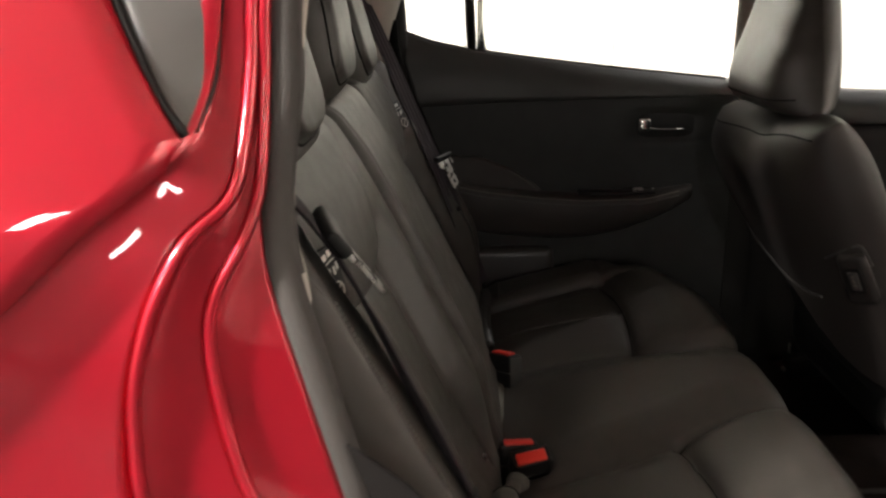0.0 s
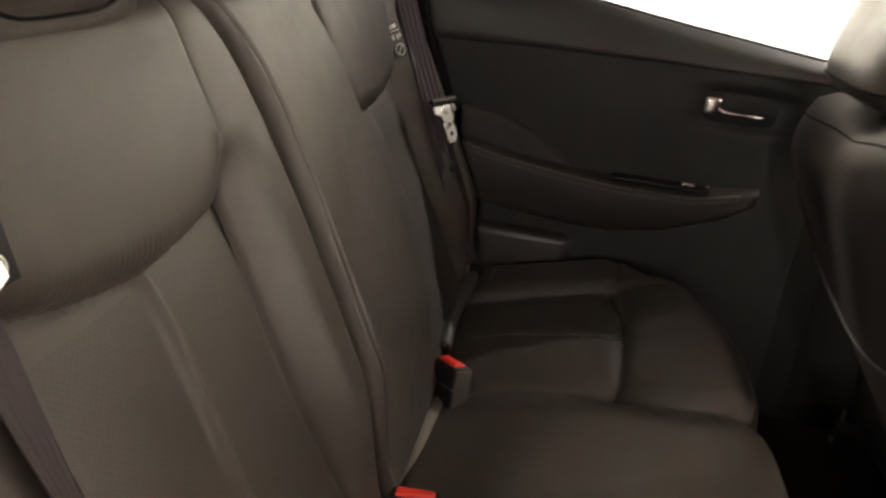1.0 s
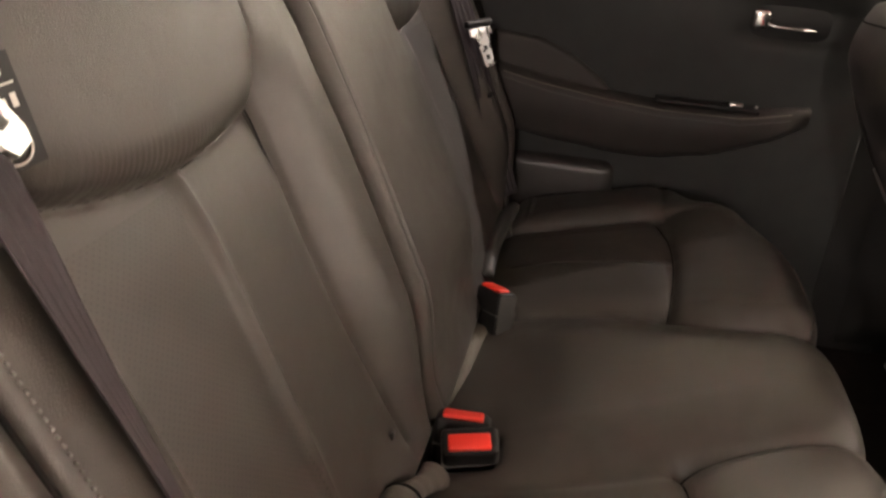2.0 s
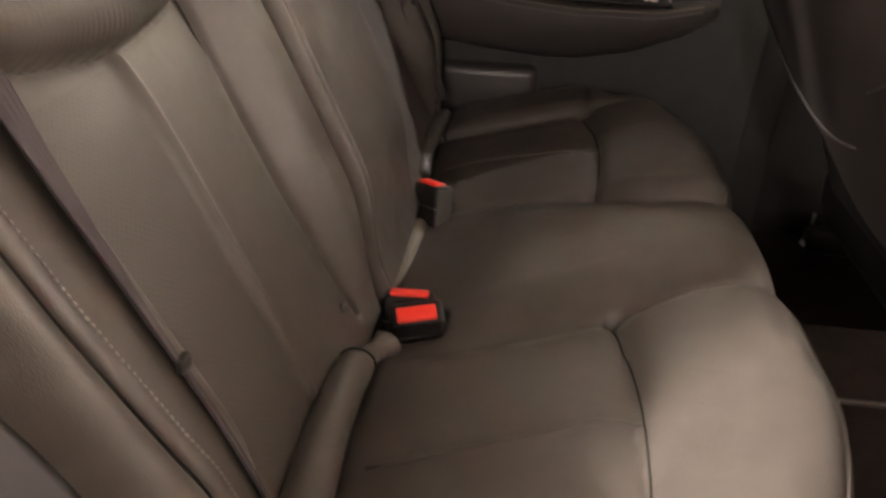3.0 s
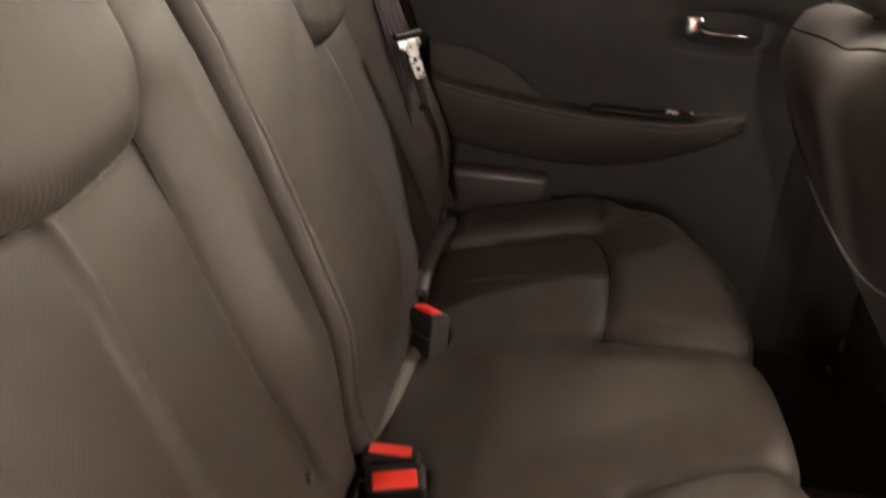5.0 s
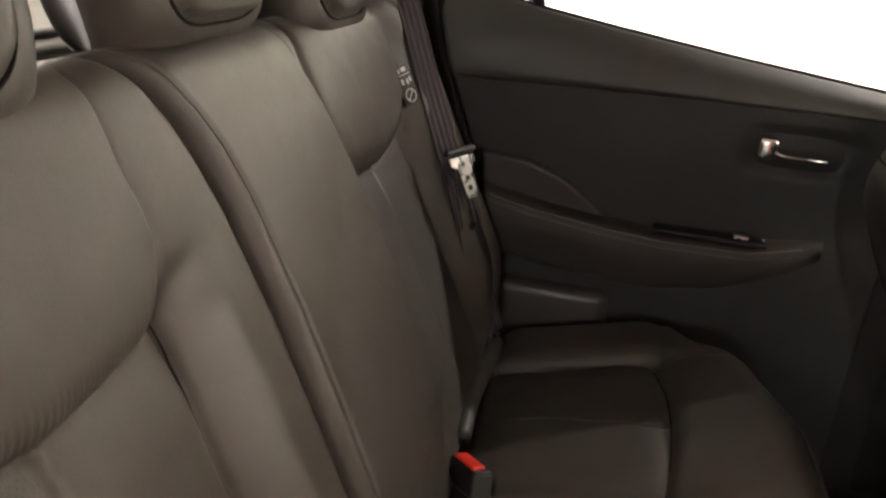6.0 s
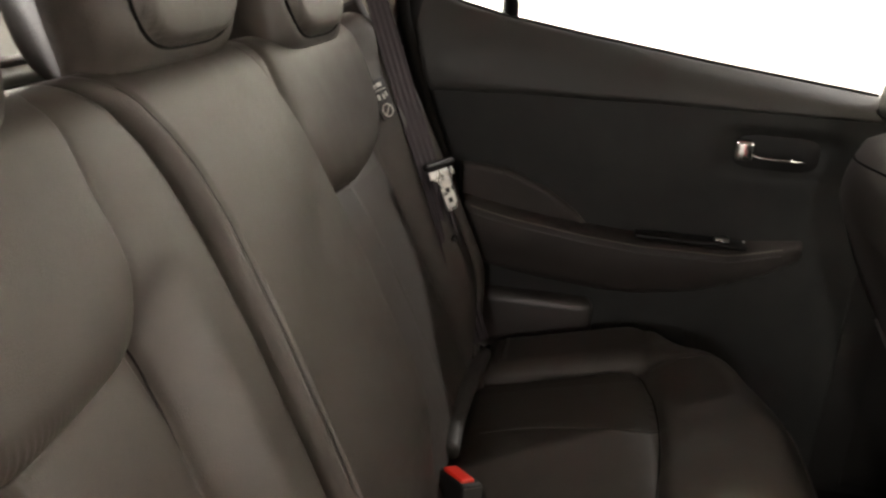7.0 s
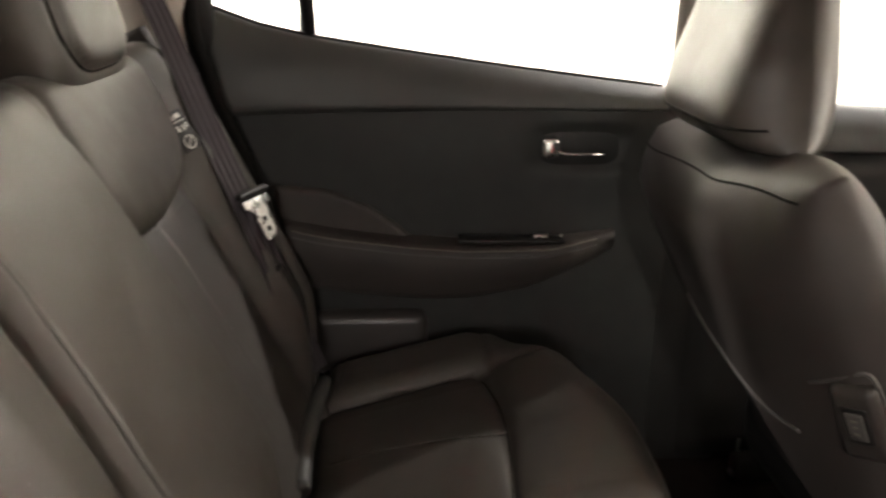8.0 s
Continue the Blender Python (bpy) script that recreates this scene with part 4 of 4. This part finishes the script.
    part("recline_lever", tube([(hx - 0.025, hy - 0.006, hz + 0.085), (hx + 0.005, hy - 0.008, hz + 0.05), (hx + 0.042, hy - 0.006, hz + 0.006)], [0.003, 0.0045, 0.0045], 8, up=(0, 1, 0)), VINYL, ob)
    # Black in place of leather, to carry the shade the cushion lies in.
    bm = rounded_box((0.50, 0.48, 0.15), 0.05, 4)
    part("seat_cushion", moved(bm, pose(1.30 + dx, y, 0.52, 0, -6, 0)), BLACK, ob)
    for s in (-1, 1):
        part("seat_rail", moved(rounded_box((0.50, 0.04, 0.05), 0.008), pose(1.32 + dx, y + s * 0.265, 0.365)), BLACK, ob)
        part("rail_end", moved(rounded_box((0.030, 0.016, 0.010), 0.003), pose(1.078 + dx, y + s * 0.262, 0.352, 0, 28, 0)), STEEL, ob, "plated steel rail end")
    return ob, o, up, ba


def front_headrest(y, dx=0.0):
    ob = thing("front_headrest", "charcoal leather front headrest standing on its seat back", "headrest", "front headrests", at=(0.86, y, 1.0))
    S, T = np.meshgrid(np.linspace(-1, 1, 40), np.linspace(-1, 1, 40), indexing="ij")
    k = np.maximum(1 - np.abs(S) ** 5, 0) ** 0.36 * np.maximum(1 - np.abs(T) ** 6, 0) ** 0.4
    narrow = 1 - 0.15 * step(T, -0.4, 1.0)
    R = np.array(Matrix.Rotation(-radians(4), 3, "Y"))
    c = np.array((0.900 + dx, y, 1.136))
    f = lambda sg, d: np.stack((sg * k * d, S * 0.140 * narrow, T * 0.116), -1) @ R.T + c
    slab("pad", f(-1, 0.088 - 0.058 * step(T, -0.75, 1.0)), f(1, 0.048), LEATHER, ob)
    line = [R @ np.array((-0.0855 * max(1 - abs(s) ** 5, 0) ** 0.36, s * 0.140, -0.082)) + c for s in np.linspace(-0.97, 0.97, 40)]
    part("pad_seam", tube(line, 0.0016, 6), SEAM, ob)
    for s in (-1, 1):
        p = c + R @ np.array((0, s * 0.06, -0.11))
        part("post", tube([p, p + R @ np.array((0, 0, -0.07))], 0.006, 10, up=(0, 1, 0)), BLACK, ob)
    return ob


front_seat(0.350)
front_headrest(0.355)
# Near seat is unseen; its offset sets how much light reaches the bench.
front_seat(-0.385, 0.18)

# seat heater switch bezel on the inboard rear corner of the front seat
bez = thing("switch_panel", "black switch panel with a lettered rocker on the seat side", "switch panel", at=(0.934, 0.086, 0.77))
face = Vector((-0.72, -0.61, -0.32)).normalized()
rise = (Vector((-0.41, 0, 0.91)) - face * Vector((-0.41, 0, 0.91)).dot(face)).normalized()
side = rise.cross(-face)
m0 = Matrix((-face, side, rise)).transposed().to_4x4()
m0.translation = Vector((0.934, 0.073, 0.786)) + face * 0.001
bm = rounded_box((0.020, 0.050, 0.092), 0.0098, 5)
for vert in bm.verts:
    vert.co.y *= 1 - 1.6 * vert.co.z
part("bezel", moved(bm, m0), COVER, bez, "dark bezel")
part("rocker_frame", moved(rounded_box((0.008, 0.028, 0.046), 0.003), m0 @ pose(-0.0075, 0.0, 0.002)), BLACK, bez)
part("rocker", moved(rounded_box((0.008, 0.019, 0.035), 0.003), m0 @ pose(-0.0095, 0.0, 0.002)), GREYPLASTIC, bez)
for k, w in ((0.009, 0.006), (0.001, 0.004), (-0.007, 0.006)):
    part("print_mark", moved(rounded_box((0.001, w, 0.003), 0.0003), m0 @ pose(-0.0139, 0.0, k + 0.002)), GREYWEB, bez)
part("bezel_piping", tube(smooth_line([(0.899, 0.119, 0.806), (0.904, 0.090, 0.824), (0.914, 0.071, 0.840), (0.926, 0.061, 0.842), (0.945, 0.058, 0.812)], 24), 0.0024, 6, up=(1, 0, 0)), GREYPLASTIC, bez)

# centre console end
cons = thing("centre_console", "black plastic centre console rear end with rounded top", "console", at=(1.25, -0.01, 0.36))
part("console_body", moved(rounded_box((0.50, 0.17, 0.26), 0.035, 4), pose(1.34, -0.02, 0.56)), BLACK, cons)
part("console_lid", moved(rounded_box((0.40, 0.16, 0.05), 0.022, 4), pose(1.32, -0.02, 0.675)), SOFTBLACK, cons)
# small bright lever on the far seat base
part("slide_lever", moved(rounded_box((0.006, 0.006, 0.025), 0.002), pose(1.081, 0.624, 0.405)), STEEL, body)


# ---- belts and buckles ----
def ribbon(points, width, across, thick=0.0014):
    p = np.array(points)
    a = np.array(across, float)
    if a.ndim == 1:
        a = np.repeat(a[None], len(p), 0)
    a = a / np.linalg.norm(a, axis=1)[:, None]
    d = np.gradient(p, axis=0)
    nrm = np.cross(d, a)
    nrm /= np.linalg.norm(nrm, axis=1)[:, None]
    u = np.linspace(-0.5, 0.5, 33)
    g = p[:, None] + u[None, :, None] * (np.broadcast_to(width, len(p))[:, None] * a)[:, None]
    g = g + nrm[:, None] * (0.0011 * np.cos(u * 8 * math.pi))[None, :, None]
    return g, g + nrm[:, None] * thick


def belt(pts, across, width=0.047, group="seat belts"):
    ob = thing("seat_belt", "dark woven seat belt hanging with its steel tongue", "seat belt", group, at=tuple(pts[0]))
    line = smooth_line(pts, 60)
    f, b = ribbon(line, width, across)
    slab("webbing", f, b, WEB, ob)
    return ob, line


def tongue(parent, p, m, deep=0.026):
    base = Matrix.Translation(p) @ m
    bm = rounded_box((0.012, 0.066, deep), 0.005)
    for vert in bm.verts:
        vert.co.x += 18 * vert.co.y ** 2 * 0.35
    part("tongue_sleeve", moved(bm, base @ pose(0.002, 0, 0.004)), BLACK, parent, "black plastic sleeve")
    part("tongue_plate", moved(rounded_box((0.0034, 0.056, 0.012), 0.0012), base @ pose(0.0075, 0, -0.010)), STEEL, parent, "steel belt tongue")
    bm = bmesh.new()
    outer = [(0.026, -0.008), (0.020, -0.018), (0.0135, -0.026), (0.0125, -0.060), (0.008, -0.066), (-0.008, -0.066), (-0.0125, -0.060), (-0.0135, -0.026), (-0.020, -0.018), (-0.026, -0.008)]
    lo = [bm.verts.new((-0.0014, y, z)) for y, z in outer]
    hi = [bm.verts.new((0.0014, y, z)) for y, z in outer]
    bm.faces.new(lo)
    bm.faces.new(hi[::-1])
    for k in range(len(outer)):
        bm.faces.new((lo[k], hi[k], hi[(k + 1) % len(outer)], lo[(k + 1) % len(outer)]))
    part("tongue_blade", moved(bm, base @ pose(0.0075, 0, 0)), STEEL, parent, smooth=False)
    for z in (-0.036, -0.051):
        part("tongue_slot", moved(rounded_box((0.0036, 0.010, 0.008), 0.001), base @ pose(0.0075, 0, z)), BLACK, parent)


def bk(y, v, h):
    return tuple(on_back(np.array(y), np.array(v), np.array(h)))


near_belt, line = belt([bk(-0.615, 0.66, -0.01), bk(-0.580, 0.57, 0.045), bk(-0.556, 0.51, 0.058), bk(-0.534, 0.455, 0.060), bk(-0.523, 0.39, 0.058), bk(-0.520, 0.30, 0.0535), bk(-0.518, 0.21, 0.0515), bk(-0.516, 0.14, 0.0505), bk(-0.510, 0.08, 0.043), bk(-0.493, 0.03, 0.024), bk(-0.475, -0.02, 0.0)],
                        np.array((-0.315, 0.943, 0.109)) + step(np.linspace(0, 1, 60), 0.30, 0.66)[:, None] * np.array((-0.20, -0.13, -0.26)),
                       0.047 - 0.032 * step(np.linspace(0, 1, 60), 0.36, 0.66))
bar = (0.084 * np.array((0, 1, 0)) + 0.021 * BACK_V - 0.021 * BACK_N)
rise = (-0.026 * np.array((0, 1, 0)) + 0.058 * BACK_V - 0.005 * BACK_N)
bar, rise = Vector(bar).normalized(), Vector(rise).normalized()
rise = (rise - bar * rise.dot(bar)).normalized()
tongue(near_belt, bk(-0.535, 0.459, 0.0615), Matrix((bar.cross(rise), bar, rise)).transposed().to_4x4())
part("belt_stop", moved(rounded_box((0.006, 0.012, 0.010), 0.002), Matrix.Translation(bk(-0.519, 0.183, 0.056))), BLACK, near_belt)
far_belt, line = belt([(0.085, 0.600, 1.26), (0.140, 0.565, 1.15), (0.205, 0.525, 1.00), (0.262, 0.500, 0.87), (0.300, 0.500, 0.76), (0.345, 0.500, 0.63)], (0.5, 0.86, 0.0))
tongue(far_belt, (0.262, 0.498, 0.905), Matrix.Rotation(radians(-24), 4, "Y") @ Matrix.Rotation(radians(-10), 4, "X") @ Matrix.Rotation(radians(-25), 4, "Z"), 0.011)
part("belt_stop", moved(rounded_box((0.008, 0.010, 0.010), 0.003), Matrix.Translation((0.297, 0.495, 0.80))), BLACK, far_belt)


def buckle(p, m, label):
    ob = thing("belt_buckle", label, "seat belt buckle", "buckles", at=p)
    base = Matrix.Translation(p) @ m
    part("housing", moved(rounded_box((0.058, 0.030, 0.075), 0.006, 3), base @ pose(0, 0, -0.036)), BLACK, ob)
    part("release_button", moved(rounded_box((0.044, 0.018, 0.010), 0.0025), base @ pose(0.0, -0.003, 0.0)), RED_BUTTON, ob, "bright red release button")
    part("rim", moved(rounded_box((0.0592, 0.0312, 0.0025), 0.001), base @ pose(0, 0, -0.030)), GREYPLASTIC, ob)
    part("end_plate", moved(rounded_box((0.003, 0.026, 0.066), 0.001), base @ pose(0.0285, 0, -0.036)), VINYL, ob)
    return ob


buckle((0.392, -0.142, 0.605), Matrix.Rotation(radians(28), 4, "X") @ Matrix.Rotation(radians(14), 4, "Z"), "black near belt buckle with red button, standing in the seat gap")
buckle((0.378, -0.092, 0.596), Matrix.Rotation(radians(-12), 4, "X") @ Matrix.Rotation(radians(4), 4, "Z"), "black middle belt buckle with red button behind another buckle")
fbk = buckle((0.374, 0.172, 0.617), Matrix.Rotation(radians(-14), 4, "X") @ Matrix.Rotation(radians(-50), 4, "Z"), "black far belt buckle with red button on grey stalk")
part("stalk", tube(smooth_line([(0.364, 0.170, 0.552), (0.357, 0.14, 0.563), (0.352, 0.09, 0.566), (0.350, 0.03, 0.559), (0.350, -0.04, 0.546)], 24), 0.0155, 14, 0.7), GREYWEB, fbk, "grey sleeve on the buckle stalk")

# ---- warning labels on the seat backs ----
for s in (-1, 1):
    lab = thing("warning_label", "small black cloth warning label with white pictograms", "label", "labels", at=bk(s * 0.44, 0.41, 0.03))
    y0, v0, relief = (0.488, 0.414, wide_relief) if s > 0 else (-0.466, 0.416, seat_relief)
    gy, gv = np.meshgrid(np.linspace(y0 - 0.012, y0 + 0.012, 7), np.linspace(v0 - 0.025, v0 + 0.025, 7), indexing="ij")
    gp = on_back(gy, gv, relief(gy, gv)).reshape(-1, 3)
    mid = gp.mean(0)
    out = np.linalg.svd(gp - mid)[2][2]
    out = Vector(out * np.sign(out @ BACK_N))
    along = (Vector(BACK_V) - out * out.dot(Vector(BACK_V))).normalized()
    m0 = Matrix((out, along.cross(out), along)).transposed().to_4x4()
    m0.translation = Vector(mid) + out * 0.0035
    part("patch", moved(rounded_box((0.0015, 0.030, 0.058), 0.0005), m0), BLACK, lab)
    ring = [m0 @ Vector((0.0013, 0.009 * math.cos(q), -0.017 + 0.009 * math.sin(q))) for q in np.linspace(0, 2 * math.pi, 24)]
    part("ring_mark", tube(ring, 0.0008, 5, up=(1, 0, 0)), PRINT, lab)
    part("bar_mark", tube([m0 @ Vector((0.0013, -0.006, -0.023)), m0 @ Vector((0.0013, 0.006, -0.011))], 0.0008, 5, up=(1, 0, 0)), PRINT, lab)
    for yy_, zz_, w, h in ((-0.008, 0.02, 0.007, 0.006), (0.003, 0.021, 0.009, 0.006), (-0.006, 0.004, 0.004, 0.008), (0.003, 0.003, 0.003, 0.008), (0.009, 0.005, 0.003, 0.007), (0.0, 0.0135, 0.024, 0.001)):
        part("pictogram_mark", moved(rounded_box((0.0008, w, h), 0.0002), m0 @ pose(0.001, yy_, zz_)), PRINT, lab)

# round plastic cover low beside the near bolster
cov = thing("anchor_cover", "dark grey rounded plastic belt anchor cover", "plastic cover", at=(0.33, -0.59, 0.70))
axis = Matrix.Translation((0.313, -0.616, 0.720)) @ Vector((0.38, -0.72, 0.58)).to_track_quat("Z", "Y").to_matrix().to_4x4()


def ring_of(profile, n=48):
    """A ring of revolution through (radius, height) pairs."""
    bm = bmesh.new()
    rings = [[bm.verts.new((r * math.cos(q), r * math.sin(q), z)) for q in np.linspace(0, 2 * math.pi, n, endpoint=False)] for r, z in profile]
    for k in range(n):
        for a, b in zip(rings, rings[1:]):
            bm.faces.new((a[k], b[k], b[(k + 1) % n], a[(k + 1) % n]))
    return bm


part("rim", moved(ring_of([(0.0365, -0.006), (0.0365, 0.0), (0.0395, 0.0016), (0.043, 0.0012), (0.0455, -0.001), (0.0465, -0.005), (0.0470, -0.030)]), axis), COVER, cov)
# Pale lip and black recess carry the rim's highlight and the hollow's shade.
part("lip", moved(ring_of([(0.0368, -0.0040), (0.0352, 0.0014), (0.0340, 0.0020), (0.0330, 0.0012), (0.0322, -0.014)]), axis), GREYPLASTIC, cov, "smooth inner lip")
part("recess", moved(ring_of([(0.0324, -0.013), (0.020, -0.014), (0.002, -0.0145)]), axis), BLACK, cov)

# ---- garage ----
def wall(name, size, at, material, label):
    ob = part(name, moved(rounded_box(size, 0), Matrix.Translation(at)), material, None, "", smooth=False)
    return tagged(ob, label, "wall", kind="structure")


wall("wall_east", (12, 0.2, 3.2), (0.5, 3.6, 1.5), WALLPAINT, "cream painted garage wall")
# Unseen far wall, grey so that its reflection in the red paint stays dim.
wall("wall_west", (12, 0.2, 3.2), (0.5, -14.2, 1.5), GREYWALL, "unseen grey garage wall added to dim reflections")
wall("wall_north", (0.2, 18.0, 3.2), (6.4, -5.3, 1.5), WALLPAINT, "cream painted garage wall")
wall("wall_south", (0.2, 18.0, 3.2), (-5.4, -5.3, 1.5), WALLPAINT, "cream painted garage wall")
tagged(wall("garage_ceiling", (12, 18.0, 0.1), (0.5, -5.3, 2.98), WALLPAINT, "cream painted garage ceiling"), category="ceiling")
tagged(wall("ground", (60, 60, 0.1), (0.5, -1.0, -0.05), CONCRETE, "grey painted concrete garage floor"), category="ground")
part("wall_joint", moved(rounded_box((0.02, 0.012, 2.8), 0.003), Matrix.Translation((1.17, 3.497, 1.4))), PRINT, bpy.data.objects["wall_east"])
# fittings of the added fill tubes
for tx, ty, watts, aim, length, turned in TUBES:
    lamp = thing("fill_lamp", "unseen white twin tube lamp added under the garage ceiling", "ceiling lamp", "ceiling lamps", at=(tx, ty, 2.93))
    turn = Matrix.Translation((tx, ty, 2.90)) @ Matrix.Rotation(radians(turned), 4, "Z")
    part("tray", moved(rounded_box((length + 0.1, 0.30, 0.03), 0.008), turn @ pose(0, 0, 0.012)), PRINT, lamp)
    for k in (-1, 1):
        part("tube", moved(tube([(-length / 2, k * 0.08, -0.015), (length / 2, k * 0.08, -0.015)], 0.014, 10), turn), TUBE, lamp, "glowing lamp tube")
bay = thing("bay_lamp", "round white bay lamp hanging from the garage ceiling", "ceiling lamp", at=(BAY[0], BAY[1], 2.93))
part("shade", tube([(BAY[0], BAY[1], 2.83), (BAY[0], BAY[1], 2.90)], 0.17, 24, up=(1, 0, 0)), PRINT, bay)
part("stem", tube([(BAY[0], BAY[1], 2.90), (BAY[0], BAY[1], 2.94)], 0.03, 12, up=(1, 0, 0)), GREYPLASTIC, bay)
